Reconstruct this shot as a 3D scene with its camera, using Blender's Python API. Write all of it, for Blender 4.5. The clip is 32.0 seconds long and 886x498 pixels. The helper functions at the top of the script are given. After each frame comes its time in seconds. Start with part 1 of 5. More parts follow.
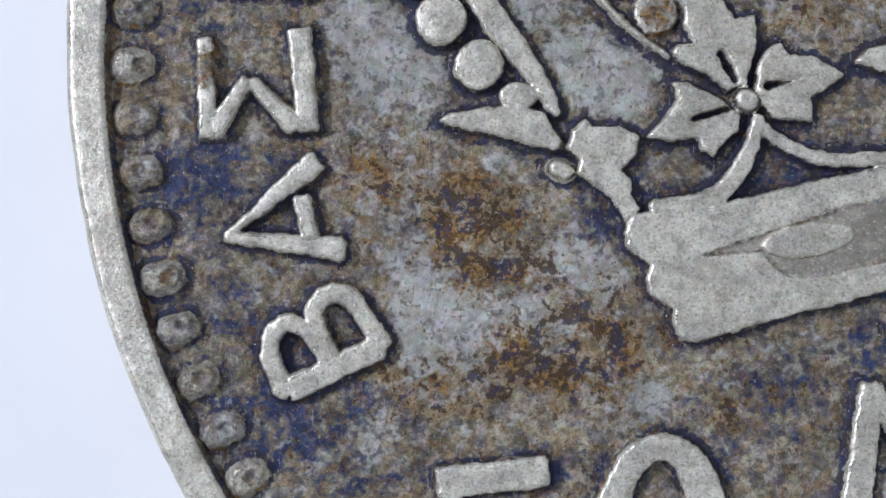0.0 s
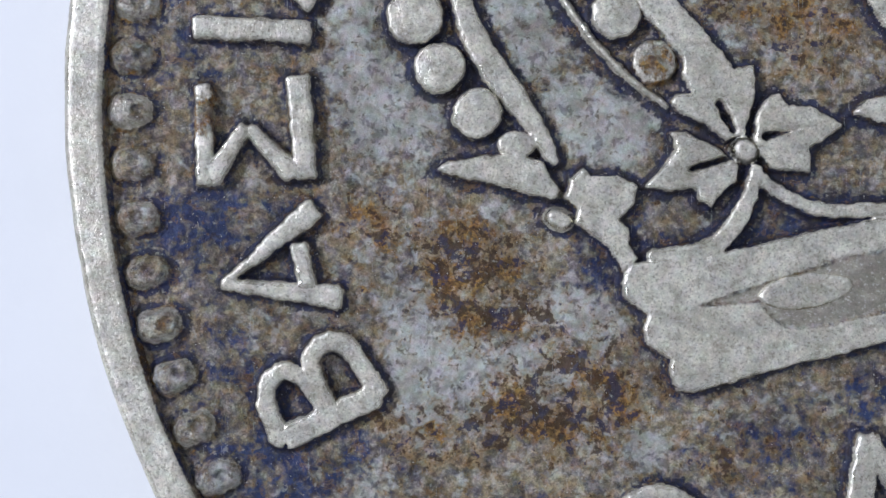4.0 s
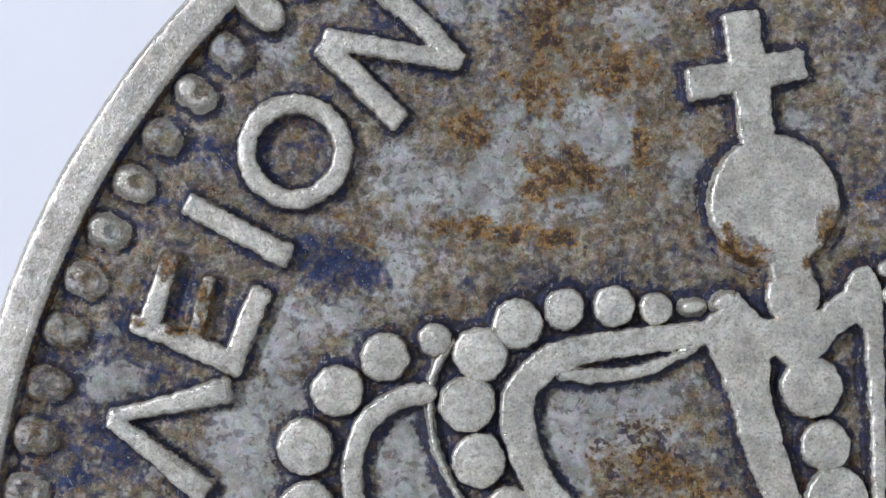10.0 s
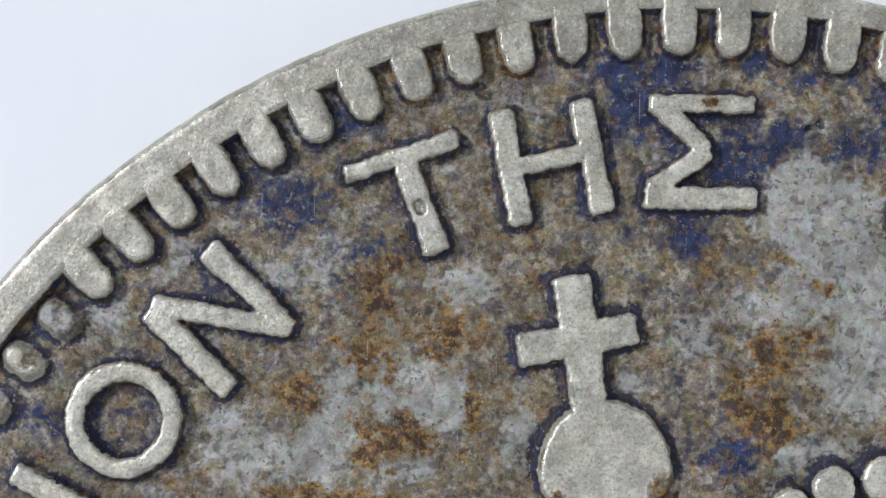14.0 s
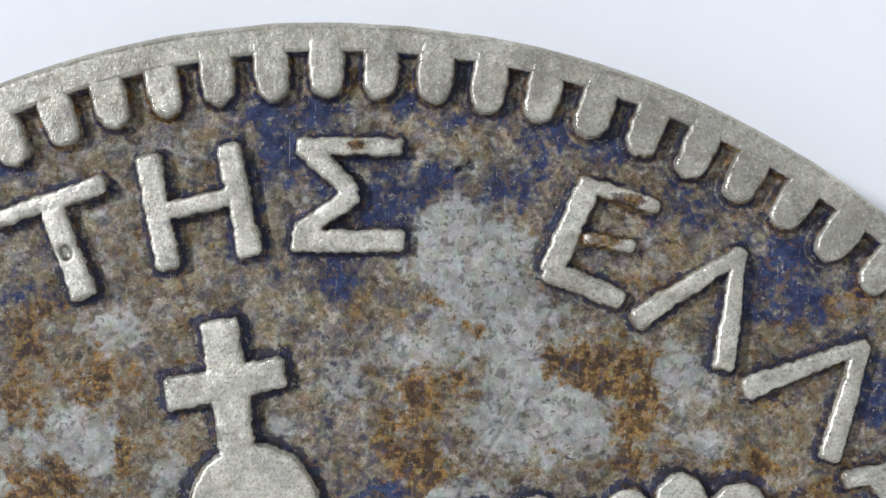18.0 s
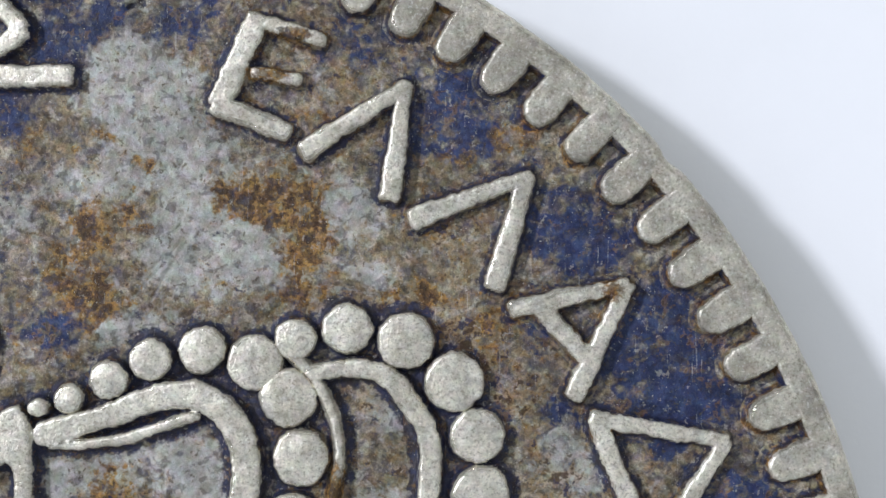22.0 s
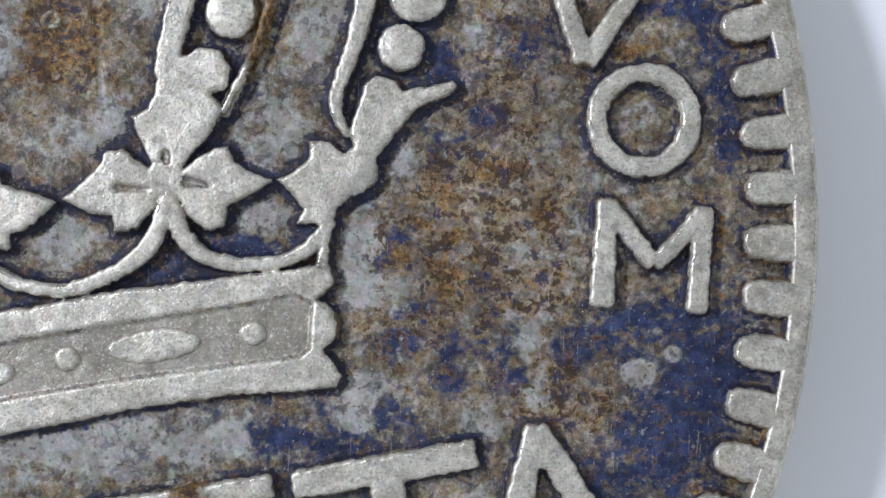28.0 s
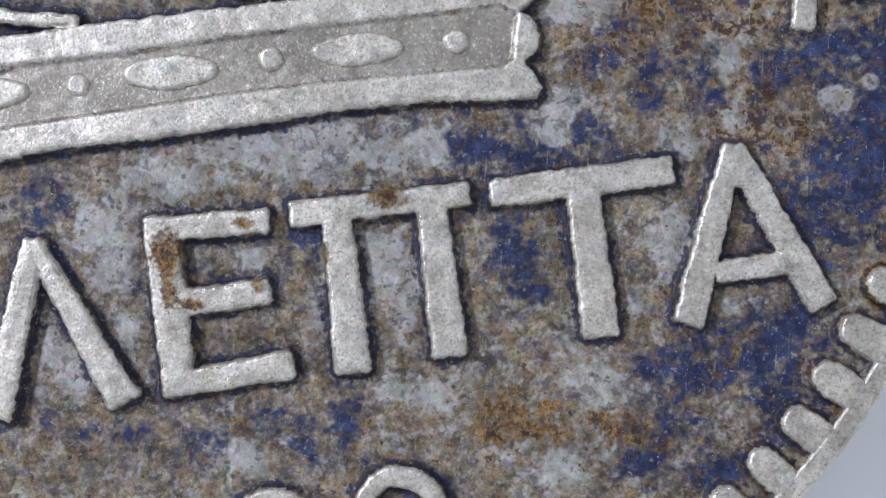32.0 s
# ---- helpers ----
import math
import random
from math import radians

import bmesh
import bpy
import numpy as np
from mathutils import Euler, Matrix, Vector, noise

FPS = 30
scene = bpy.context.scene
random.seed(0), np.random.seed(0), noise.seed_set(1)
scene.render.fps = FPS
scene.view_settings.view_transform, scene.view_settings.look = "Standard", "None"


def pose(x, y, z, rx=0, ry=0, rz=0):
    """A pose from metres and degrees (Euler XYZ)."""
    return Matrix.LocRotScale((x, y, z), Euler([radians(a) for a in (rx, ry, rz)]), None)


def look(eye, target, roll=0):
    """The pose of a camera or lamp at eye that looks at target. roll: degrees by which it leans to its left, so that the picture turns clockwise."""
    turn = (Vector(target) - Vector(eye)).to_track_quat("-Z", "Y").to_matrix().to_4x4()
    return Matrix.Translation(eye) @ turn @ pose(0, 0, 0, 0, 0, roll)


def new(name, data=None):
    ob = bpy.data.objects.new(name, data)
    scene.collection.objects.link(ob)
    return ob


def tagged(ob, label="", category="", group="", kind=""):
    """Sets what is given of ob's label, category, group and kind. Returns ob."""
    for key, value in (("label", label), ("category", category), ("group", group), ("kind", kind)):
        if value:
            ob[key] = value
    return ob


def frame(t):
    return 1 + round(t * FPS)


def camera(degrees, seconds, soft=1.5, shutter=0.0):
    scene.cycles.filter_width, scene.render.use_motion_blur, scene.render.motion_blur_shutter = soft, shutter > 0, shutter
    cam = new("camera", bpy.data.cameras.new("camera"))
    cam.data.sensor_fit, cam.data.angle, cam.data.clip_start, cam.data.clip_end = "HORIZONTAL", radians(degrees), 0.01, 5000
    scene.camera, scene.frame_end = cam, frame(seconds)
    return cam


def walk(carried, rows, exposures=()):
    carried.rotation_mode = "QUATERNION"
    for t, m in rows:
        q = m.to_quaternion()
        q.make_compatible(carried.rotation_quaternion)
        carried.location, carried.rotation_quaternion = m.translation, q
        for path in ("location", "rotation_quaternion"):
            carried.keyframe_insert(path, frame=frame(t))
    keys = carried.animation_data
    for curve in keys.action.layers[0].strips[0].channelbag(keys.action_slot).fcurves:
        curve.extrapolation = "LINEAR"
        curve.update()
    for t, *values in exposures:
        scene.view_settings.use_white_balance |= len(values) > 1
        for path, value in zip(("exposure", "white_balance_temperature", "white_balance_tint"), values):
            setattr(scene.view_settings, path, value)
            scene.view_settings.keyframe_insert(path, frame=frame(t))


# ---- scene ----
SUN, SKY = 1.82, 0.122
EXPOSURES = [(0, 0.02, 5420, 17), (9, -0.03, 5430, 18), (14, 0.07, 5680, 13.5), (22, 0.18, 5700, 14), (27, 0.02, 5530, 16.5), (30, 0.01, 5510, 17), (32, 0.1, 5430, 21)]
cam = camera(38.8, 32.0)
# seconds, eye in millimetres over the coin's centre, turn, tilt ahead, tilt sideways in degrees
PATH = [
    (0.0, -5.1491, -2.4070, 14.0346, -0.000, 1.766, 0.220),
    (0.5, -5.1845, -2.3471, 14.0354, 0.109, 1.779, 0.184),
    (1.0, -5.1916, -2.3538, 14.0368, 0.121, 1.811, 0.152),
    (1.5, -5.2002, -2.3610, 14.0402, 0.152, 1.860, 0.123),
    (2.0, -5.2237, -2.3193, 14.0363, 0.230, 1.875, 0.113),
    (2.5, -5.2279, -2.3237, 14.0376, 0.246, 1.887, 0.094),
    (4.5, -5.1149, -1.6349, 14.0306, 0.470, 1.897, 0.076),
    (5.0, -5.0781, -1.2276, 14.0247, 0.624, 1.904, 0.061),
    (5.5, -5.0413, -0.8050, 14.0220, 0.667, 1.935, 0.059),
    (6.0, -5.0638, -0.5272, 14.0276, 0.825, 1.993, 0.040),
    (6.5, -5.0056, -0.0441, 14.0388, 0.893, 2.060, 0.024),
    (7.0, -4.8668, 0.4401, 14.0367, 0.826, 2.105, -0.023),
    (7.5, -4.8316, 0.9080, 14.0281, 1.031, 2.101, -0.075),
    (8.0, -4.7250, 1.4786, 14.0385, 1.054, 2.097, -0.117),
    (8.5, -4.6105, 1.8689, 14.0539, 1.124, 2.074, -0.129),
    (9.0, -4.4743, 2.2939, 14.0394, 1.171, 2.004, -0.125),
    (9.5, -4.3363, 2.6678, 14.0421, 1.082, 1.957, -0.108),
    (10.0, -4.1593, 3.0530, 14.0541, 1.036, 1.943, -0.085),
    (10.5, -4.0487, 3.4056, 14.0679, 0.990, 1.899, -0.084),
    (11.0, -3.9132, 3.8606, 14.0385, 1.065, 1.786, -0.112),
    (11.5, -3.7034, 4.3065, 14.0594, 0.990, 1.728, -0.115),
    (12.0, -3.4644, 4.7123, 14.0487, 0.882, 1.685, -0.220),
    (12.5, -3.2245, 5.0436, 14.0423, 0.822, 1.643, -0.289),
    (13.0, -3.0027, 5.3519, 14.0535, 0.824, 1.597, -0.328),
    (13.5, -2.7893, 5.6221, 14.0639, 0.815, 1.536, -0.330),
    (15.5, -1.3756, 6.4325, 14.0420, 0.468, 1.449, -0.312),
    (16.0, -0.8543, 6.5040, 14.0574, 0.331, 1.362, -0.296),
    (16.5, -0.4525, 6.5291, 14.0602, 0.286, 1.315, -0.303),
    (17.0, 0.1061, 6.5331, 14.0724, 0.265, 1.287, -0.269),
    (17.5, 0.4939, 6.4658, 14.0815, 0.298, 1.288, -0.304),
    (18.0, 1.0338, 6.3925, 14.1015, 0.226, 1.298, -0.260),
    (18.5, 1.5565, 6.3033, 14.1173, 0.176, 1.311, -0.202),
    (19.0, 1.9767, 6.1868, 14.1339, 0.205, 1.335, -0.204),
    (19.5, 2.3145, 6.0741, 14.1460, 0.148, 1.373, -0.165),
    (20.0, 2.9081, 5.8300, 14.1549, 0.137, 1.397, -0.119),
    (20.5, 3.2107, 5.5805, 14.1670, 0.171, 1.418, -0.105),
    (21.0, 3.5230, 5.3756, 14.1891, 0.130, 1.448, -0.050),
    (21.5, 4.0860, 5.0755, 14.2440, 0.097, 1.459, -0.039),
    (22.0, 4.4748, 4.6444, 14.2069, -0.111, 1.486, -0.031),
    (22.5, 4.6477, 4.2052, 14.1986, 0.112, 1.535, 0.017),
    (23.0, 4.7646, 3.7644, 14.2206, 0.289, 1.591, 0.073),
    (23.5, 4.9621, 3.4229, 14.2262, 0.383, 1.571, 0.062),
    (24.0, 5.0403, 2.9749, 14.2201, 0.566, 1.542, 0.039),
    (24.5, 5.2575, 2.4826, 14.2167, 0.449, 1.531, 0.007),
    (25.0, 5.2520, 2.0478, 14.2421, 0.800, 1.546, -0.012),
    (25.5, 5.4032, 1.6542, 14.2313, 0.765, 1.521, -0.021),
    (27.5, 5.3136, 0.0423, 14.2081, 1.349, 1.493, -0.033),
    (28.0, 5.1833, -0.4627, 14.2062, 1.612, 1.480, -0.035),
    (28.5, 5.1817, -0.8521, 14.2174, 1.632, 1.480, -0.040),
    (29.0, 5.0734, -1.2130, 14.2070, 1.955, 1.478, -0.061),
    (29.5, 4.9801, -1.5033, 14.2002, 2.122, 1.470, -0.079),
    (30.0, 4.8386, -1.8663, 14.2151, 2.394, 1.472, -0.098),
    (30.5, 4.6127, -2.2400, 14.2225, 2.651, 1.465, -0.128),
    (31.0, 4.2016, -2.7280, 14.2229, 3.080, 1.463, -0.132),
    (31.5, 3.6397, -3.1974, 14.2263, 3.588, 1.457, -0.168),
    (32.0, 3.2631, -3.4937, 14.2158, 3.962, 1.406, -0.177),
]
walk(cam, [(t, pose(x / 1000, y / 1000, z / 1000, 0, 0, turn) @ pose(0, 0, 0, ahead) @ pose(0, 0, 0, 0, side)) for t, x, y, z, turn, ahead, side in PATH], EXPOSURES)

# daylight from the west side, soft, under a bright sky
world = bpy.data.worlds.new("sky")
scene.world = world
world.use_nodes = True
wn = world.node_tree
sky = wn.nodes.new("ShaderNodeTexSky")
sky.sky_type, sky.sun_disc = "NISHITA", False
sky.sun_elevation, sky.sun_rotation = radians(41), radians(290)
wn.nodes["Background"].inputs["Strength"].default_value = SKY
haze = wn.nodes.new("ShaderNodeMix")      # thin overcast: most of the blue and of the glow is scattered away
haze.data_type = "RGBA"
haze.inputs[0].default_value, haze.inputs[7].default_value = 0.75, (4.5, 4.46, 4.35, 1)
grey = wn.nodes.new("ShaderNodeHueSaturation")
grey.inputs["Saturation"].default_value = 0.08
wn.links.new(sky.outputs[0], grey.inputs["Color"])
wn.links.new(grey.outputs[0], haze.inputs[6])
wn.links.new(haze.outputs[2], wn.nodes["Background"].inputs["Color"])
sun = new("sun", bpy.data.lights.new("sun", "SUN"))
sun.data.energy, sun.data.angle, sun.data.color = SUN, radians(6), (0.99, 0.965, 1.0)
sun.matrix_world = look((-0.94 * 0.755, 0.34 * 0.755, 0.656), (0, 0, 0))

# ---- materials ----
MM = 0.001


def nodes_of(name):
    m = bpy.data.materials.new(name)
    m.use_nodes = True
    nt = m.node_tree
    bsdf = nt.nodes["Principled BSDF"]
    place = nt.nodes.new("ShaderNodeTexCoord")
    mm = nt.nodes.new("ShaderNodeMapping")
    mm.inputs["Scale"].default_value = (1000, 1000, 1000)
    nt.links.new(place.outputs["Object"], mm.inputs["Vector"])

    def grain(scale, detail=4.0, rough=0.6, distort=0.0, stretch=None, shift=0.0, turn=0.0):
        n = nt.nodes.new("ShaderNodeTexNoise")
        n.inputs["Scale"].default_value, n.inputs["Detail"].default_value = scale, detail
        n.inputs["Roughness"].default_value, n.inputs["Distortion"].default_value = rough, distort
        v = mm.outputs[0]
        if stretch or shift:
            s = nt.nodes.new("ShaderNodeMapping")
            s.inputs["Scale"].default_value = stretch or (1, 1, 1)
            s.inputs["Location"].default_value = (shift, 1.7 * shift, 0)
            s.inputs["Rotation"].default_value = (0, 0, radians(turn))
            nt.links.new(v, s.inputs["Vector"])
            v = s.outputs[0]
        nt.links.new(v, n.inputs["Vector"])
        return n.outputs["Fac"]

    def ramp(v, lo, hi, a=0.0, b=1.0):
        r = nt.nodes.new("ShaderNodeMapRange")
        r.interpolation_type = "SMOOTHSTEP"
        for k, x in enumerate((lo, hi, a, b)):
            r.inputs[k + 1].default_value = x
        nt.links.new(v, r.inputs[0])
        return r.outputs[0]

    def calc(op, a, b):
        c = nt.nodes.new("ShaderNodeMath")
        c.operation = op
        for k, x in enumerate((a, b)):
            if isinstance(x, (int, float)):
                c.inputs[k].default_value = x
            else:
                nt.links.new(x, c.inputs[k])
        return c.outputs[0]

    def mix(fac, a, b):
        c = nt.nodes.new("ShaderNodeMix")
        c.data_type = "RGBA"
        for slot, x in ((0, fac), (6, a), (7, b)):
            if isinstance(x, tuple):
                c.inputs[slot].default_value = (*x, 1)
            elif isinstance(x, (int, float)):
                c.inputs[slot].default_value = x
            else:
                nt.links.new(x, c.inputs[slot])
        return c.outputs[2]

    def shade(colour, value):
        s = nt.nodes.new("ShaderNodeVectorMath")
        s.operation = "SCALE"
        nt.links.new(colour, s.inputs[0])
        nt.links.new(value, s.inputs["Scale"])
        return s.outputs[0]

    def tint(colour, scale, amount):
        """Small drifts of hue: each channel wanders on its own."""
        n = nt.nodes.new("ShaderNodeTexNoise")
        n.inputs["Scale"].default_value, n.inputs["Detail"].default_value = scale, 3.0
        nt.links.new(mm.outputs[0], n.inputs["Vector"])
        g = nt.nodes.new("ShaderNodeVectorMath")
        g.operation = "MULTIPLY_ADD"
        g.inputs[1].default_value, g.inputs[2].default_value = (amount,) * 3, (1 - amount / 2,) * 3
        nt.links.new(n.outputs["Color"], g.inputs[0])
        c = nt.nodes.new("ShaderNodeVectorMath")
        c.operation = "MULTIPLY"
        nt.links.new(colour, c.inputs[0])
        nt.links.new(g.outputs[0], c.inputs[1])
        return c.outputs[0]

    def attribute(key):
        a = nt.nodes.new("ShaderNodeAttribute")
        a.attribute_name = key
        return a.outputs["Fac"]

    def bump(*layers):
        last = None
        for v, depth in layers:
            b = nt.nodes.new("ShaderNodeBump")
            b.inputs["Strength"].default_value, b.inputs["Distance"].default_value = 1.0, depth * MM
            nt.links.new(v, b.inputs["Height"])
            if last:
                nt.links.new(last, b.inputs["Normal"])
            last = b.outputs[0]
        nt.links.new(last, bsdf.inputs["Normal"])

    def put(key, v):
        if isinstance(v, (int, float)):
            bsdf.inputs[key].default_value = v
        elif isinstance(v, tuple):
            bsdf.inputs[key].default_value = (*v, 1)
        else:
            nt.links.new(v, bsdf.inputs[key])
    return m, grain, ramp, calc, mix, attribute, bump, put, shade, tint


def coin_metal():
    """Nickel silver: bare and pale where it is rubbed, toned brown, olive and ink blue elsewhere, with rust spots."""
    m, grain, ramp, calc, mix, attribute, bump, put, shade, tint = nodes_of("coin_metal")
    speck, fine, mid, coarse = grain(55, 3, 0.6), grain(22, 4, 0.6), grain(6, 3, 0.55, 0.4), grain(1.7, 4)
    hue = grain(8.5, 3, 0.55, 0.3, shift=37)
    grit, pits, drift = grain(17, 4, 0.62, 0.4, shift=71), grain(26, 2, 0.5, shift=83), grain(5.5, 3, 0.55, 0.6, shift=93)
    scratch = calc("SUBTRACT", grain(1.0, 2, 0.5, 0.3, (42, 2.0, 1)), 0.1)
    for k, turn in enumerate((38, -52, 12)):
        scratch = calc("MAXIMUM", scratch, calc("SUBTRACT", grain(1.0, 2, 0.5, 0.2, (38, 2.2, 1), 13 + 9 * k, turn), 0.02))
    worn, rust, blue, pale = (attribute(k) for k in ("worn", "rust", "blue", "pale"))

    def blots(weight, scale, shift, ragged):
        """Broken, ragged blots that lie the denser the greater the weight: their depth, from 0 at the edge."""
        n = calc("ADD", calc("MULTIPLY", calc("SUBTRACT", grain(scale, 3, 0.55, 0.5, shift=shift), 0.5), 2.3), calc("MULTIPLY", calc("SUBTRACT", grain(3.0 * scale, 2.5, 0.55, 0.4, shift=shift), 0.5), ragged))
        return calc("ADD", n, calc("MULTIPLY", calc("SUBTRACT", weight, 0.5), 1.15))
    spots = blots(attribute("spots"), 6.0, 131, 1.3)
    dull, grime, polish = attribute("dull"), attribute("grime"), calc("MULTIPLY", ramp(worn, 1.15, 1.45, 0.0, 0.31), ramp(calc("ADD", calc("MULTIPLY", hue, 0.6), calc("MULTIPLY", grit, 0.4)), 0.39, 0.5))

    flecks, chips = grain(9, 3, 0.5, 0.5, shift=139), grain(6.5, 3, 0.5, 0.4, shift=149)
    dots, glint = grain(13, 3, 0.6, 0.3, shift=163), grain(34, 2, 0.5, shift=177)
    toned = mix(ramp(mid, 0.3, 0.68), TONE_A, TONE_B)
    toned = mix(ramp(hue, 0.44, 0.64, 0.0, 0.7), toned, TONE_C)
    toned = mix(ramp(drift, 0.5, 0.66, 0.0, 0.6), toned, TONE_E)
    toned = mix(ramp(drift, 0.48, 0.36, 0.0, 0.55), toned, TONE_F)
    toned = mix(ramp(chips, 0.53, 0.64, 0.0, 0.5), toned, TONE_D)
    jitter = ramp(calc("ADD", calc("MULTIPLY", speck, 0.45), calc("MULTIPLY", grit, 0.55)), 0.36, 0.64)
    toned = shade(toned, ramp(jitter, 0.0, 1.0, 0.8, 1.24))
    light, brown, ink = blots(pale, 2.8, 11, 1.8), blots(rust, 4.6, 23, 1.7), blots(blue, 4.0, 51, 1.8)
    bright = mix(ramp(drift, 0.38, 0.62), PALE_A, PALE_B)
    bright = mix(ramp(dots, 0.56, 0.68, 0.0, 0.5), bright, TONE_C)
    toned = mix(ramp(light, -0.16, 0.34, 0.0, 0.88), toned, bright)
    toned = mix(ramp(brown, -0.42, 0.0, 0.0, 0.55), toned, HALO)
    toned = mix(ramp(brown, -0.08, 0.2, 0.0, 0.88), toned, mix(ramp(grit, 0.42, 0.6), RUST_B, RUST_C))
    toned = mix(ramp(brown, 0.24, 0.54, 0.0, 0.8), toned, RUST_A)
    toned = mix(ramp(ink, -0.36, 0.12, 0.0, 0.6), toned, BLUE_C)
    toned = mix(ramp(ink, -0.04, 0.46, 0.0, 0.9), toned, mix(ramp(hue, 0.4, 0.64), BLUE_A, BLUE_B))
    # grime together with shade painted into the colour round the relief
    dirt_shade = blots(grime, 5.0, 67, 1.8)
    toned = mix(ramp(dirt_shade, -0.2, 0.34, 0.0, 0.92), toned, mix(ramp(hue, 0.4, 0.58), GRIME_SHADE_A, GRIME_SHADE_B))
    toned = mix(ramp(flecks, 0.56, 0.64, 0.0, 0.5), toned, mix(ramp(drift, 0.44, 0.56), RUST_A, BLUE_C))
    toned = mix(ramp(spots, -0.24, -0.04, 0.0, 0.3), toned, RUST_C)
    toned = mix(ramp(spots, -0.06, 0.18, 0.0, 0.85), toned, mix(ramp(drift, 0.5, 0.58), SPOT_A, SPOT_B))
    toned = mix(ramp(dots, 0.62, 0.69, 0.0, 0.7), toned, TONE_A)
    toned = mix(ramp(dots, 0.37, 0.31, 0.0, 0.5), toned, TONE_D)
    toned = mix(ramp(speck, 0.58, 0.68, 0.0, 0.35), toned, TONE_A)
    toned = mix(ramp(calc("ADD", scratch, calc("MULTIPLY", speck, 0.25)), 0.82, 0.88, 0.0, 0.36), toned, PALE_B)
    bare = mix(ramp(mid, 0.3, 0.7), BARE_A, BARE_B)
    bare = mix(ramp(hue, 0.5, 0.68, 0.0, 0.4), bare, BARE_C)
    bare = mix(ramp(coarse, 0.46, 0.68, 0.0, 0.4), bare, BARE_D)
    bare = mix(ramp(drift, 0.5, 0.7, 0.0, 0.4), bare, BARE_E)
    bare = mix(calc("MULTIPLY", dull, 0.75), bare, BARE_C)
    rubbed = ramp(calc("ADD", worn, calc("MULTIPLY", calc("SUBTRACT", fine, 0.5), 1.0)), 0.3, 0.62)
    # flecks of bare metal colour and gloss set in to make the field sparkle
    rubbed = calc("MAXIMUM", rubbed, ramp(glint, 0.31, 0.25, 0.0, 0.5))
    toned = shade(toned, calc("MULTIPLY", ramp(jitter, 0.0, 1.0, 0.86, 1.14), ramp(coarse, 0.36, 0.62, 1.12, 0.82)))
    bare = mix(ramp(glint, 0.57, 0.66, 0.0, 0.55), bare, BARE_C)
    # bright flecks: the metal's sparkle painted into its colour
    bare = mix(ramp(glint, 0.4, 0.32, 0.0, 0.45), bare, BARE_SPARKLE)
    bare = mix(ramp(pits, 0.63, 0.7, 0.0, 0.5), bare, BARE_C)
    bare = shade(bare, calc("MULTIPLY", ramp(jitter, 0.0, 1.0, 0.87, 1.1), ramp(grain(3.1, 3, 0.55, 0.5, shift=191), 0.36, 0.64, 0.84, 1.12)))
    put("Base Color", mix(rubbed, tint(toned, 9, 0.36), tint(bare, 9, 0.16)))
    put("Metallic", calc("ADD", ramp(rubbed, 0.0, 1.0, 0.12, 0.68), polish))
    put("Specular IOR Level", ramp(rubbed, 0.0, 1.0, 0.26, 0.5))
    put("Roughness", calc("ADD", calc("SUBTRACT", ramp(rubbed, 0.0, 1.0, 0.5, 0.4), polish), calc("MULTIPLY", calc("SUBTRACT", fine, 0.5), 0.5)))
    calm = ramp(rubbed, 0.0, 1.0, 1.0, 0.32)
    bump((mid, 0.008), (calc("MULTIPLY", fine, calm), 0.011), (calc("MULTIPLY", speck, ramp(rubbed, 0.0, 1.0, 1.0, 0.7)), 0.006))
    return m


def white_card():
    m, grain, ramp, calc, mix, attribute, bump, put, shade, tint = nodes_of("white_card")
    put("Base Color", mix(ramp(grain(0.25, 4), 0.3, 0.7), (0.86, 0.868, 0.82), (0.89, 0.895, 0.848)))
    put("Roughness", 0.6)
    bump((grain(9, 3), 0.003), (grain(0.8, 2), 0.012))
    return m


TONE_A, TONE_B, TONE_C = (0.066, 0.055, 0.037), (0.26, 0.212, 0.122), (0.31, 0.273, 0.188)
TONE_D, TONE_E, TONE_F = (0.4, 0.375, 0.3), (0.13, 0.122, 0.138), (0.19, 0.125, 0.055)
PALE_A, PALE_B = (0.31, 0.305, 0.25), (0.45, 0.445, 0.385)
BLUE_A, BLUE_B, BLUE_C = (0.009, 0.019, 0.064), (0.025, 0.044, 0.115), (0.066, 0.06, 0.066)
HALO, SPOT_A, SPOT_B = (0.215, 0.16, 0.08), (0.04, 0.022, 0.01), (0.02, 0.022, 0.05)
GRIME_SHADE_A, GRIME_SHADE_B = (0.022, 0.021, 0.029), (0.014, 0.02, 0.054)
RUST_A, RUST_B, RUST_C = (0.03, 0.017, 0.01), (0.13, 0.066, 0.015), (0.3, 0.168, 0.038)
BARE_A, BARE_B, BARE_C, BARE_D, BARE_E, BARE_SPARKLE = (0.76, 0.725, 0.575), (0.66, 0.625, 0.485), (0.25, 0.225, 0.165), (0.48, 0.43, 0.305), (0.42, 0.4, 0.36), (0.88, 0.86, 0.74)
METAL, CARD = coin_metal(), white_card()

# ---- stains of the toning: place and half-axes of each blot ----
STAINS = {"rust": [], "blue": [], "pale": [], "dusk": [], "crust": [], "spots": [], "film": [(-2.7, 4.9, 1.9, 1.3), (-2.6, 5.2, 1.3, 0.9), (0.9, 5.1, 0.9, 0.9), (-1.3, 6.2, 1.2, 0.6), (5.3, 3.6, 0.9, 1.0), (4.0, 5.0, 1.2, 0.7), (1.1, 2.1, 0.6, 0.8), (7.9, 0.5, 0.4, 1.5), (5.6, -0.2, 0.7, 0.9)]}
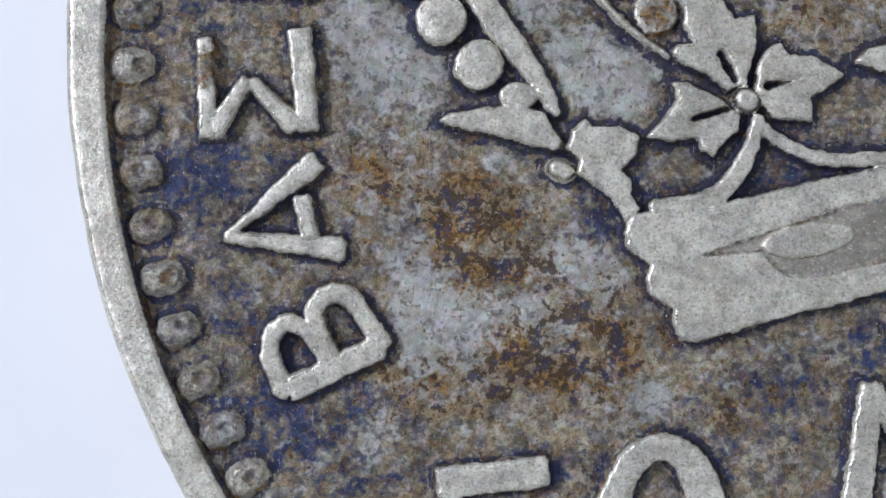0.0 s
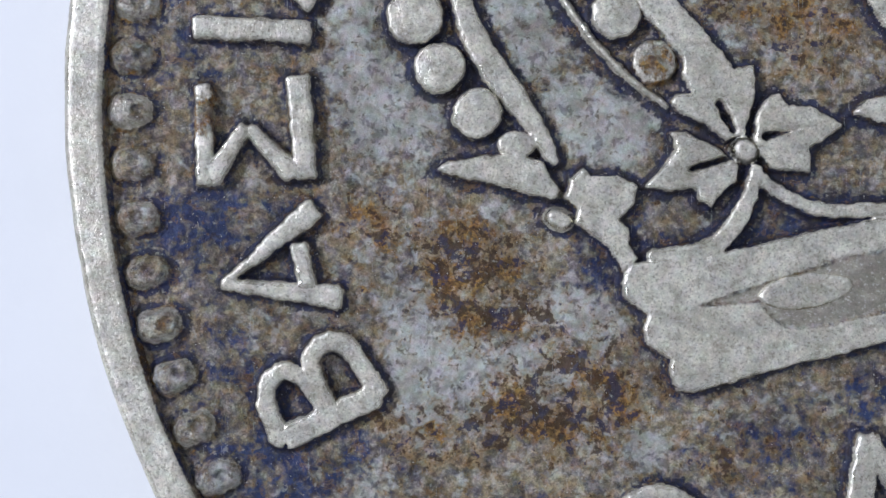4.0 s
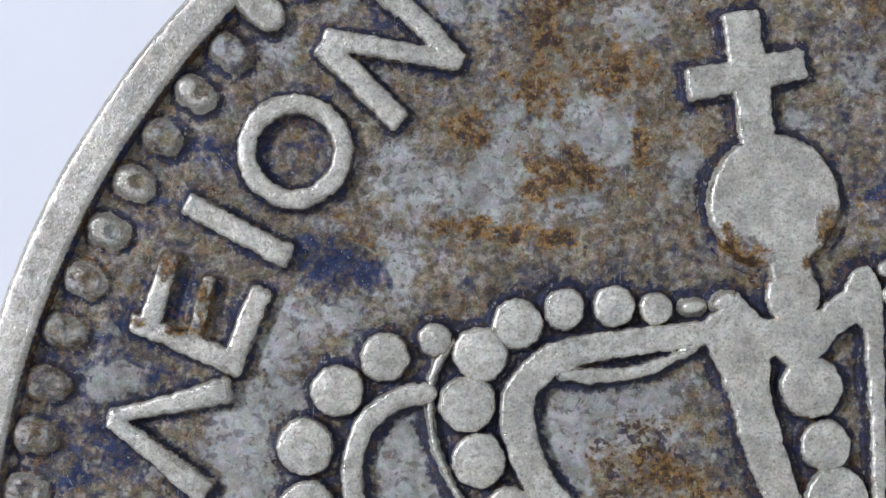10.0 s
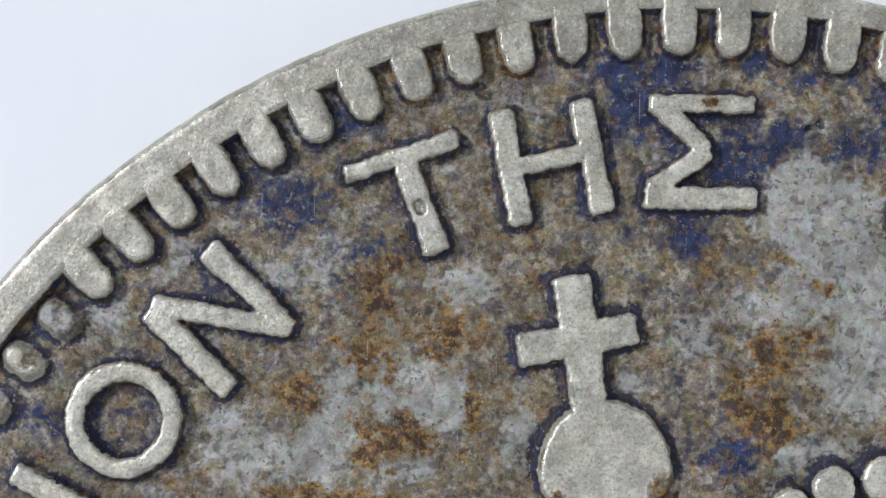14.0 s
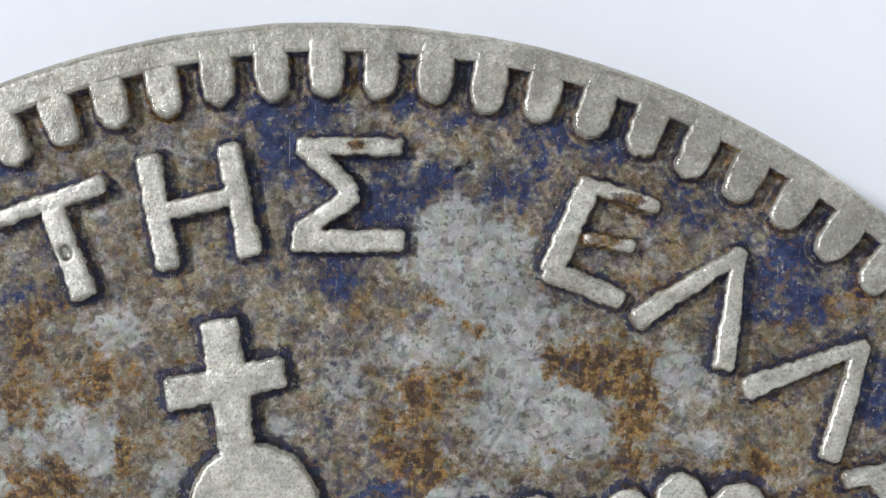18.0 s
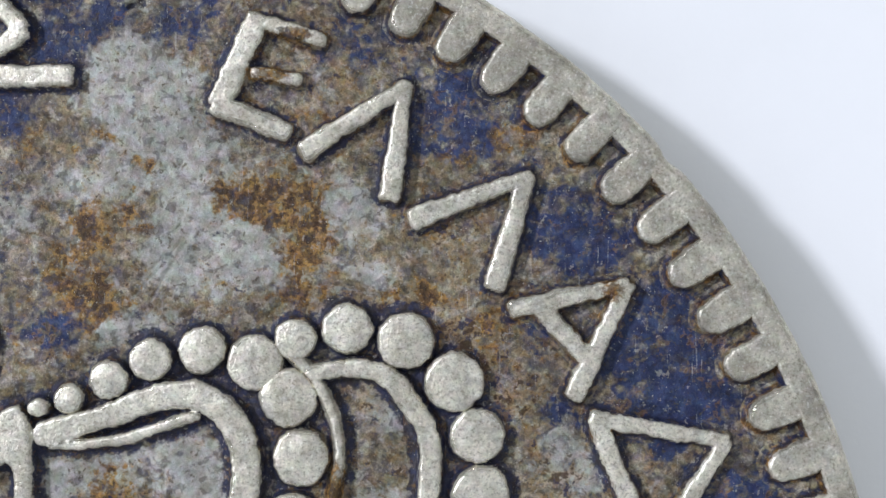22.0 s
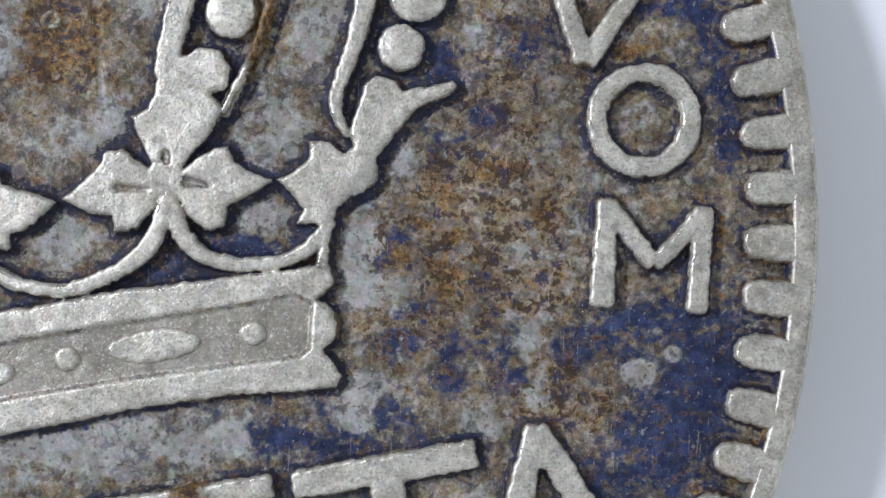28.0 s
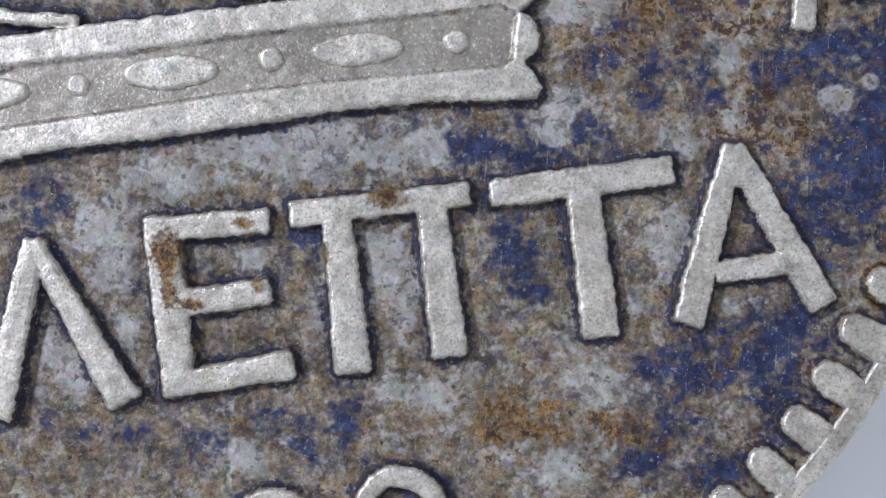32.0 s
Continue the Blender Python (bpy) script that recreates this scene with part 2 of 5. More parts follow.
STAINS["rust"] += [(6.89, -1.61, 0.06, 0.06), (7.96, -2.88, 0.09, 0.24), (7.81, -3.35, 0.12, 0.14)]  # by the last letter of the value
STAINS["rust"] += [(-1.93, 1.27, 0.23, 0.14), (-1.48, 1.05, 0.14, 0.12), (-2.16, 0.93, 0.17, 0.12), (-1.64, 0.82, 0.17, 0.14), (-1.13, 0.77, 0.12, 0.12)]  # by the west arch
STAINS["rust"] += [(-5.01, 3.59, 0.20, 0.14), (-4.83, 3.36, 0.20, 0.14), (-1.73, 1.16, 0.17, 0.14), (-1.56, 0.88, 0.14, 0.14), (-2.07, 1.37, 0.17, 0.12), (-2.64, 1.31, 0.14, 0.12)]  # north-west of the crown
STAINS["rust"] += [(-2.39, 5.38, 0.29, 0.29)]  # by the cross
STAINS["rust"] += [(3.31, 6.27, 0.20, 0.14)]  # north of the crown
STAINS["rust"] += [(0.11, 6.14, 0.20, 0.20), (0.27, 8.44, 0.14, 0.09), (1.53, 8.56, 0.14, 0.09)]  # north of the crown
STAINS["rust"] += [(1.06, 2.38, 0.20, 0.14), (1.29, 1.93, 0.16, 0.20), (0.83, 2.04, 0.14, 0.20), (1.58, 2.27, 0.20, 0.14), (4.26, 4.47, 0.29, 0.12), (5.01, 4.24, 0.20, 0.14), (7.08, 1.96, 0.20, 0.14)]  # by the east arch
STAINS["rust"] += [(4.81, 0.15, 0.17, 0.09), (5.14, 0.45, 0.17, 0.12), (4.70, -0.20, 0.17, 0.12), (0.95, 1.60, 0.29, 0.24), (1.28, 1.96, 0.24, 0.20), (6.18, 0.25, 0.14, 0.14), (6.12, -1.59, 0.14, 0.12)]  # east of the crown
STAINS["rust"] += [(7.86, 0.06, 0.20, 0.29)]  # east of the crown
STAINS["rust"] += [(1.32, -5.15, 0.14, 0.14), (6.65, -4.84, 0.14, 0.14), (4.85, -1.09, 0.08, 0.06), (5.28, -1.35, 0.08, 0.06)]  # round the value
STAINS["blue"] += [(-3.74, -1.67, 0.23, 0.17), (-6.24, -3.93, 0.74, 0.34), (-6.58, -3.99, 0.34, 0.28), (-7.26, -2.69, 0.34, 0.23), (-7.38, -2.52, 0.28, 0.17), (-6.92, -3.82, 0.34, 0.23), (-7.78, -1.21, 0.34, 0.23), (-7.44, -1.27, 0.28, 0.23), (-1.72, -3.37, 0.34, 0.28), (-0.81, -3.14, 0.34, 0.68)]  # round the first letters
STAINS["blue"] += [(-6.01, -4.38, 0.57, 0.17), (-8.06, -2.92, 0.23, 0.34), (-3.63, -1.78, 0.23, 0.34), (-1.81, -1.27, 0.45, 0.17), (-2.55, -1.50, 0.45, 0.11)]  # round the first letters
STAINS["blue"] += [(-7.63, 1.42, 0.34, 0.28), (-7.86, 1.53, 0.23, 0.17), (-7.31, 2.17, 0.45, 0.17), (-7.02, 2.23, 0.34, 0.17), (-7.86, 1.19, 0.23, 0.23), (-7.89, 0.39, 0.17, 0.17), (-7.35, -1.25, 0.51, 0.28), (-5.57, 0.54, 0.17, 0.17), (-3.57, 0.05, 0.34, 0.23), (-3.63, 0.74, 0.17, 0.17), (-1.64, -1.00, 0.45, 0.23)]  # by the west arch
STAINS["blue"] += [(-7.74, 1.49, 0.40, 0.28), (-7.62, 1.26, 0.34, 0.23), (-7.20, 2.52, 0.28, 0.23), (-7.37, 2.40, 0.23, 0.17), (-7.95, 1.09, 0.23, 0.23), (-5.23, 3.24, 0.28, 0.23), (-5.52, 3.52, 0.23, 0.23), (-7.06, 3.77, 0.23, 0.17), (-6.81, 2.92, 0.28, 0.23), (-5.68, 4.46, 0.34, 0.34)]  # north-west of the crown
STAINS["blue"] += [(1.02, 7.43, 0.34, 0.23), (0.56, 7.13, 0.23, 0.23), (-0.00, 6.38, 0.23, 0.23), (-3.44, 7.53, 0.28, 0.17), (-0.07, 7.41, 0.17, 0.17)]  # by the cross
STAINS["blue"] += [(1.77, 7.29, 0.34, 0.23), (0.51, 7.29, 0.28, 0.28), (2.85, 7.70, 0.28, 0.17)]  # north of the crown
STAINS["blue"] += [(5.14, 1.78, 0.23, 0.23), (6.00, 2.07, 0.28, 0.23)]  # by the east arch
STAINS["blue"] += [(0.46, 4.10, 0.34, 0.28), (1.74, 2.96, 0.28, 0.23)]  # by the east arch
STAINS["blue"] += [(4.73, -1.06, 0.23, 0.11), (5.25, -1.45, 0.17, 0.11), (6.00, -1.42, 0.14, 0.14)]  # east of the crown
STAINS["blue"] += [(4.69, 0.03, 0.23, 0.17), (5.58, 1.26, 0.23, 0.23), (3.09, -0.14, 0.40, 0.17), (2.29, -0.39, 0.34, 0.17), (1.89, -2.23, 0.85, 0.14), (3.61, -2.13, 0.68, 0.23), (4.52, -1.87, 0.45, 0.23), (5.13, 0.96, 0.23, 0.17)]  # east of the crown, small
STAINS["blue"] += [(1.66, -5.01, 0.34, 0.17), (0.93, -5.29, 0.34, 0.28)]  # round the value
STAINS["blue"] += [(3.37, -5.64, 0.28, 0.17), (1.88, -3.21, 0.23, 0.23), (5.34, -1.52, 0.14, 0.11), (5.86, -1.43, 0.17, 0.14)]  # by the last letter
STAINS["pale"] += [(-5.45, -0.13, 0.34, 0.34), (-3.92, -2.07, 0.23, 0.23), (-3.51, -0.24, 0.40, 0.34), (-5.95, -3.99, 0.14, 0.14)]  # round the first letters
STAINS["pale"] += [(-6.09, 1.44, 0.28, 0.68), (-6.01, 0.13, 0.34, 0.34), (-4.61, 1.35, 0.23, 0.40), (-4.26, 0.56, 0.28, 0.34), (-3.85, -0.12, 0.34, 0.40), (-3.40, -0.40, 0.28, 0.28), (-6.14, 0.70, 0.23, 0.34), (-7.59, 2.05, 0.28, 0.17), (-6.94, 1.20, 0.28, 0.17), (-2.85, 1.60, 0.23, 0.34), (-2.16, 1.90, 0.40, 0.28)]  # by the west arch
STAINS["pale"] += [(-4.60, 3.31, 0.28, 0.28), (-5.27, 2.73, 0.34, 0.23), (-5.89, 2.54, 0.28, 0.23), (-4.46, 1.61, 0.28, 0.34), (-4.39, 1.05, 0.34, 0.34), (-2.76, 1.87, 0.34, 0.28), (-5.71, 2.04, 0.28, 0.23), (-6.15, 1.52, 0.34, 0.34), (-7.36, 2.17, 0.23, 0.17)]  # north-west of the crown
STAINS["pale"] += [(-4.10, 5.92, 0.23, 0.28), (-1.69, 4.31, 0.17, 0.28), (-5.85, 5.56, 0.23, 0.23)]  # by the cross
STAINS["pale"] += [(-0.56, 4.71, 0.17, 0.28), (0.06, 5.28, 0.23, 0.34)]  # north of the crown
STAINS["pale"] += [(0.59, 2.61, 0.25, 0.34), (1.97, 2.90, 0.28, 0.28), (2.15, 2.50, 0.19, 0.34), (1.40, 2.96, 0.40, 0.19), (0.55, 1.81, 0.20, 0.28), (1.21, 4.17, 0.45, 0.17)]  # by the east arch
STAINS["pale"] += [(1.92, 2.62, 0.34, 0.23), (0.71, 2.73, 0.23, 0.23), (1.99, 6.14, 0.23, 0.28), (5.99, 2.70, 0.23, 0.17)]  # by the east arch
STAINS["pale"] += [(6.15, -1.59, 0.18, 0.15)]  # by the east rim
STAINS["pale"] += [(6.02, -0.16, 0.18, 0.15), (4.71, -0.54, 0.22, 0.18), (4.37, -0.61, 0.15, 0.18), (4.78, 0.90, 0.15, 0.15), (4.47, -0.09, 0.18, 0.18), (4.40, -1.64, 0.29, 0.15), (3.51, 0.98, 0.34, 0.28), (1.30, -0.12, 0.34, 0.23), (3.25, 0.22, 0.28, 0.17), (4.24, -0.21, 0.23, 0.45)]  # east of the crown
STAINS["pale"] += [(5.67, -1.95, 0.18, 0.15), (1.20, -2.19, 0.45, 0.17), (1.55, 0.98, 0.34, 0.23)]  # east of the crown
STAINS["pale"] += [(-0.27, -4.63, 0.40, 0.28), (2.25, -3.59, 0.23, 0.40), (2.81, -3.43, 0.17, 0.28), (1.34, -5.37, 0.28, 0.17), (-0.38, -3.19, 0.28, 0.28), (0.45, -2.67, 0.45, 0.23), (1.46, -2.31, 0.45, 0.23), (2.51, -3.28, 0.17, 0.40), (5.67, -2.95, 0.28, 0.34)]  # round the value
STAINS["pale"] += [(-0.57, -4.36, 0.23, 0.34), (2.03, -2.16, 0.34, 0.23), (1.31, -3.42, 0.17, 0.17), (3.07, -2.14, 0.28, 0.23), (3.00, -3.65, 0.14, 0.34), (4.33, -1.94, 0.34, 0.17)]  # round the value
STAINS["dusk"] += [(-3.43, 6.24, 0.68, 0.45), (-1.90, 5.68, 0.34, 0.34), (-0.08, 5.69, 0.51, 0.51), (0.04, 4.84, 0.51, 0.45), (-0.77, 6.59, 0.34, 0.34)]  # north of the cross
STAINS["dusk"] += [(-2.21, 3.41, 0.57, 0.28), (-3.24, 3.17, 0.68, 0.17), (-4.95, 3.36, 0.34, 0.34)]  # north-west of the crown
STAINS["dusk"] += [(-7.78, -1.90, 0.34, 0.85), (-7.14, -3.48, 0.57, 0.34), (-3.98, -4.16, 0.68, 0.28), (-2.00, -3.82, 0.68, 0.34), (-3.40, -1.39, 0.34, 0.23)]  # round the first letters
STAINS["dusk"] += [(1.23, 2.27, 0.45, 0.34)]  # by the east arch
STAINS["crust"] += [(-6.92, 3.29, 0.14, 0.23), (-6.56, 2.93, 0.11, 0.31), (-6.75, 2.61, 0.26, 0.08), (-7.20, 2.69, 0.10, 0.08)]  # north-west of the crown
STAINS["crust"] += [(-7.59, -0.20, 0.11, 0.28), (-3.03, 0.39, 0.24, 0.24)]  # by the west arch
STAINS["crust"] += [(2.97, 7.19, 0.23, 0.09), (2.74, 6.77, 0.26, 0.10), (0.22, 7.73, 0.14, 0.08)]  # north of the crown
STAINS["crust"] += [(3.38, 2.61, 0.11, 0.34), (3.19, 1.80, 0.11, 0.40), (3.30, 2.20, 0.11, 0.34)]  # on the wire
STAINS["crust"] += [(-1.14, 3.46, 0.25, 0.18), (-1.07, 3.43, 0.23, 0.15), (-1.21, 3.54, 0.17, 0.14), (-0.25, 3.77, 0.14, 0.22), (-0.25, 3.73, 0.11, 0.19), (-0.48, 3.41, 0.07, 0.08), (-1.30, 3.75, 0.08, 0.06)]  # on the orb
STAINS["crust"] += [(6.22, 4.54, 0.14, 0.14)]  # by the east arch
STAINS["crust"] += [(0.53, -3.71, 0.11, 0.34), (0.44, -3.37, 0.17, 0.23), (2.65, -2.70, 0.23, 0.11)]  # round the value
STAINS["spots"] += [(6.89, -1.61, 0.14, 0.14), (-5.11, -1.73, 0.31, 0.31), (-4.82, -1.44, 0.23, 0.15), (-4.94, -2.18, 0.23, 0.25), (-4.54, -1.73, 0.25, 0.21), (-4.43, -2.30, 0.25, 0.15), (-4.17, -2.18, 0.21, 0.21), (-3.75, -2.69, 0.31, 0.25), (-4.37, -2.97, 0.31, 0.31), (-3.63, -2.97, 0.41, 0.31), (-3.98, -3.26, 0.61, 0.31), (-4.65, -3.14, 0.21, 0.25), (-5.33, -3.48, 0.41, 0.25), (-5.28, -3.26, 0.31, 0.21), (-3.41, -2.92, 0.21, 0.31), (6.44, -1.52, 0.43, 0.35), (5.46, -0.12, 0.24, 0.21), (5.83, -0.68, 0.21, 0.21)]  # dark clusters
STAINS["spots"] += [(5.14, -0.88, 0.21, 0.18), (4.81, 0.15, 0.43, 0.21), (5.14, 0.45, 0.43, 0.29), (5.53, 0.98, 0.35, 0.21), (5.71, 0.70, 0.35, 0.29), (4.70, -0.20, 0.43, 0.29), (5.29, -0.58, 0.50, 0.35), (5.06, -0.76, 0.43, 0.29), (5.74, -0.34, 0.35, 0.29), (5.27, -0.07, 0.56, 0.35), (6.18, 0.25, 0.35, 0.35), (6.12, -1.59, 0.35, 0.29), (4.85, -1.09, 0.20, 0.15), (5.28, -1.35, 0.20, 0.15)]  # dark clusters
STAINS["rust"] += [(0.74, 5.28, 0.14, 0.07), (0.97, 5.05, 0.17, 0.17), (1.26, 5.34, 0.09, 0.07), (0.51, 4.64, 0.21, 0.14), (2.13, 5.57, 0.17, 0.11), (2.66, 5.34, 0.34, 0.23), (3.18, 5.22, 0.17, 0.23), (1.32, 5.92, 0.07, 0.06), (0.96, 6.16, 0.07, 0.06), (2.95, 5.57, 0.23, 0.09), (5.23, -0.47, 0.17, 0.17), (5.72, 0.71, 0.17, 0.11), (5.27, -0.00, 0.11, 0.17), (4.06, -4.74, 0.34, 0.17), (4.43, -4.95, 0.28, 0.17), (5.00, -4.79, 0.23, 0.11), (5.42, -4.94, 0.23, 0.17), (3.91, -5.04, 0.17, 0.11)]  # brown
STAINS["rust"] += [(5.65, -5.04, 0.17, 0.17), (1.13, 6.14, 0.11, 0.07), (1.42, 5.86, 0.14, 0.07), (0.79, 5.22, 0.11, 0.11), (1.19, 5.39, 0.09, 0.07), (1.37, 5.22, 0.14, 0.07), (0.51, 4.87, 0.11, 0.14), (0.85, 4.53, 0.21, 0.14), (1.77, 4.91, 0.11, 0.06), (2.17, 5.63, 0.23, 0.14), (2.41, 5.51, 0.23, 0.17), (2.87, 5.69, 0.28, 0.14), (3.10, 5.34, 0.23, 0.23), (2.98, 4.88, 0.17, 0.23), (2.24, 4.65, 0.23, 0.09), (2.99, 4.48, 0.23, 0.14), (4.66, 5.92, 0.23, 0.11), (5.12, 6.16, 0.28, 0.17)]  # brown
STAINS["rust"] += [(-3.96, 4.80, 0.23, 0.11), (-3.90, 4.63, 0.17, 0.09), (-3.21, 5.10, 0.23, 0.23), (-2.86, 4.30, 0.34, 0.34), (-3.20, 4.18, 0.17, 0.23), (-4.00, 3.71, 0.34, 0.11), (-3.59, 3.66, 0.34, 0.11), (-2.17, 4.54, 0.11, 0.34), (-2.91, 3.61, 0.28, 0.11), (-3.17, 5.79, 0.23, 0.23), (-2.88, 6.08, 0.23, 0.17), (0.70, 4.93, 0.17, 0.21), (0.82, 4.41, 0.28, 0.34), (0.87, 5.39, 0.14, 0.21), (-4.96, -1.31, 0.28, 0.17), (-5.13, -1.83, 0.28, 0.23), (-4.90, -2.29, 0.28, 0.14), (-4.45, -2.29, 0.12, 0.11)]  # brown
STAINS["rust"] += [(-4.56, -1.66, 0.23, 0.14), (-5.94, -1.14, 0.17, 0.14), (-4.50, -3.09, 0.26, 0.20), (-3.70, -2.80, 0.28, 0.14), (-3.30, -3.09, 0.20, 0.26), (-3.99, -3.37, 0.34, 0.14), (-5.30, -3.32, 0.20, 0.14), (-5.77, -1.43, 0.14, 0.14), (-2.10, -3.77, 0.23, 0.11)]  # brown
STAINS["blue"] += [(4.58, 6.44, 0.28, 0.34), (5.68, 5.16, 0.34, 0.23), (6.61, 4.05, 0.40, 0.23), (7.01, 3.76, 0.34, 0.34), (6.90, 4.52, 0.34, 0.23), (6.78, 3.47, 0.34, 0.23), (6.09, 5.04, 0.28, 0.17), (4.81, 6.15, 0.23, 0.23), (5.50, 4.05, 0.17, 0.23), (5.62, 3.30, 0.17, 0.17), (6.61, 4.12, 0.34, 0.28), (6.96, 3.83, 0.34, 0.34), (6.50, 3.53, 0.28, 0.23), (7.26, 3.37, 0.28, 0.23), (7.73, 2.44, 0.23, 0.34), (7.91, 1.97, 0.23, 0.28), (8.04, 1.05, 0.17, 0.34), (8.09, 1.51, 0.17, 0.23)]  # ink blue
STAINS["blue"] += [(6.32, 3.88, 0.23, 0.23), (7.38, 2.55, 0.23, 0.23), (7.21, -0.76, 0.28, 0.23), (7.62, -0.87, 0.45, 0.28), (8.03, -0.97, 0.34, 0.23), (7.81, -1.56, 0.45, 0.45), (7.24, -1.98, 0.45, 0.28), (6.84, -2.34, 0.23, 0.23), (6.47, -1.25, 0.17, 0.23), (7.94, -2.25, 0.28, 0.23), (8.21, -1.31, 0.28, 0.34), (7.04, -1.12, 0.28, 0.23), (6.84, -0.92, 0.34, 0.17), (7.57, -1.65, 0.34, 0.34), (7.47, -2.35, 0.34, 0.28), (7.02, -2.60, 0.17, 0.28), (6.95, -3.76, 0.34, 0.23), (4.02, -3.19, 0.23, 0.28)]  # ink blue
STAINS["blue"] += [(4.33, -3.58, 0.11, 0.11), (-0.26, -5.27, 0.28, 0.23), (0.33, -5.29, 0.17, 0.14), (-0.78, -5.19, 0.34, 0.17), (2.29, -5.15, 0.28, 0.28), (2.01, -5.29, 0.23, 0.17), (2.45, -4.91, 0.23, 0.23), (6.79, -3.74, 0.34, 0.34), (6.35, -4.12, 0.40, 0.28), (5.90, -4.27, 0.34, 0.23), (5.54, -4.23, 0.23, 0.17), (6.78, -4.44, 0.28, 0.34), (7.31, -2.66, 0.34, 0.34), (7.39, -2.06, 0.23, 0.28), (4.02, -3.23, 0.23, 0.23), (4.21, -3.51, 0.14, 0.14), (5.81, -4.80, 0.28, 0.17), (6.25, -5.23, 0.34, 0.23)]  # ink blue
STAINS["blue"] += [(5.55, -5.22, 0.28, 0.23), (-0.67, 8.05, 0.28, 0.23), (-0.21, 8.05, 0.34, 0.17), (-0.61, 7.58, 0.28, 0.28), (0.72, 8.17, 0.17, 0.14), (1.24, 8.00, 0.23, 0.11), (1.64, 8.06, 0.23, 0.11), (2.05, 7.71, 0.17, 0.28), (2.28, 7.89, 0.23, 0.17), (3.62, 7.14, 0.34, 0.23), (4.60, 6.50, 0.34, 0.34), (4.31, 6.15, 0.28, 0.23), (5.76, 5.29, 0.34, 0.34), (5.81, 4.89, 0.28, 0.17), (6.16, 5.06, 0.28, 0.23), (-4.27, 6.64, 0.34, 0.23), (-3.93, 6.76, 0.34, 0.17), (-4.83, 5.76, 0.28, 0.11)]  # ink blue
STAINS["blue"] += [(-6.53, 4.47, 0.17, 0.23)]  # ink blue
STAINS["pale"] += [(1.37, 6.57, 0.34, 0.34), (1.55, 6.16, 0.34, 0.23), (1.78, 5.63, 0.40, 0.34), (2.25, 5.05, 0.34, 0.17), (2.42, 4.82, 0.28, 0.14), (3.47, 5.40, 0.28, 0.17), (3.76, 4.75, 0.23, 0.11), (0.68, 5.63, 0.23, 0.17), (5.46, 2.06, 0.14, 0.14), (5.63, 3.05, 0.23, 0.23), (3.93, 3.26, 0.23, 0.23), (3.95, 2.27, 0.34, 0.23), (3.83, 1.92, 0.23, 0.23), (7.22, -1.34, 0.20, 0.14), (7.57, -1.13, 0.11, 0.11), (6.11, -0.97, 0.11, 0.11), (5.87, -0.80, 0.07, 0.07), (5.45, -0.11, 0.07, 0.06)]  # bare grey
STAINS["pale"] += [(2.55, -2.28, 0.23, 0.17), (-0.09, -3.63, 0.23, 0.34), (0.13, -4.20, 0.11, 0.28), (4.69, -5.39, 0.23, 0.17), (4.98, -4.51, 0.23, 0.17), (3.13, -4.69, 0.23, 0.11), (1.19, 7.01, 0.40, 0.23), (1.53, 6.72, 0.34, 0.23), (1.42, 6.43, 0.40, 0.23), (0.85, 5.56, 0.28, 0.11), (1.77, 5.28, 0.28, 0.23), (2.29, 4.99, 0.40, 0.34), (2.58, 4.76, 0.23, 0.17), (3.50, 5.40, 0.28, 0.28), (3.79, 4.71, 0.23, 0.14), (0.96, 6.60, 0.28, 0.23), (-2.49, 4.65, 0.26, 0.26), (-2.49, 4.65, 0.20, 0.20)]  # bare grey
STAINS["pale"] += [(-3.55, 4.35, 0.34, 0.28), (-3.66, 3.94, 0.34, 0.17), (-4.40, 4.05, 0.23, 0.23), (-3.04, 4.70, 0.23, 0.23), (-2.74, 3.96, 0.28, 0.17), (-3.44, 4.92, 0.23, 0.17), (-5.13, 6.05, 0.11, 0.11), (-3.64, 6.27, 0.23, 0.11), (-2.42, 5.86, 0.23, 0.23), (-5.36, -2.63, 0.34, 0.34), (-5.02, -2.86, 0.28, 0.23), (-3.99, -2.80, 0.23, 0.23), (-5.54, -2.17, 0.17, 0.34), (-4.33, -2.63, 0.28, 0.17), (-4.68, -1.14, 0.17, 0.11), (-3.53, -2.28, 0.28, 0.23), (-3.13, -3.54, 0.28, 0.17), (-5.83, -0.33, 0.28, 0.34)]  # bare grey
STAINS["pale"] += [(-5.42, -3.15, 0.23, 0.23)]  # bare grey
STAINS["spots"] += [(4.75, 4.06, 0.34, 0.34), (4.98, 3.77, 0.23, 0.34), (5.33, 3.48, 0.23, 0.23), (4.46, 5.10, 0.23, 0.23), (5.64, 1.71, 0.34, 0.34), (5.82, 1.25, 0.34, 0.34), (5.65, 0.90, 0.34, 0.23), (5.95, 0.44, 0.28, 0.23), (5.13, 0.66, 0.23, 0.17), (5.69, 2.53, 0.23, 0.23), (4.63, -0.08, 0.23, 0.23), (4.93, -0.13, 0.23, 0.23), (5.28, -0.35, 0.34, 0.28), (5.85, -0.05, 0.45, 0.45), (6.16, -0.56, 0.28, 0.23), (5.66, 0.53, 0.34, 0.23), (4.72, -0.95, 0.34, 0.23), (5.58, -0.81, 0.23, 0.23)]  # dark clusters
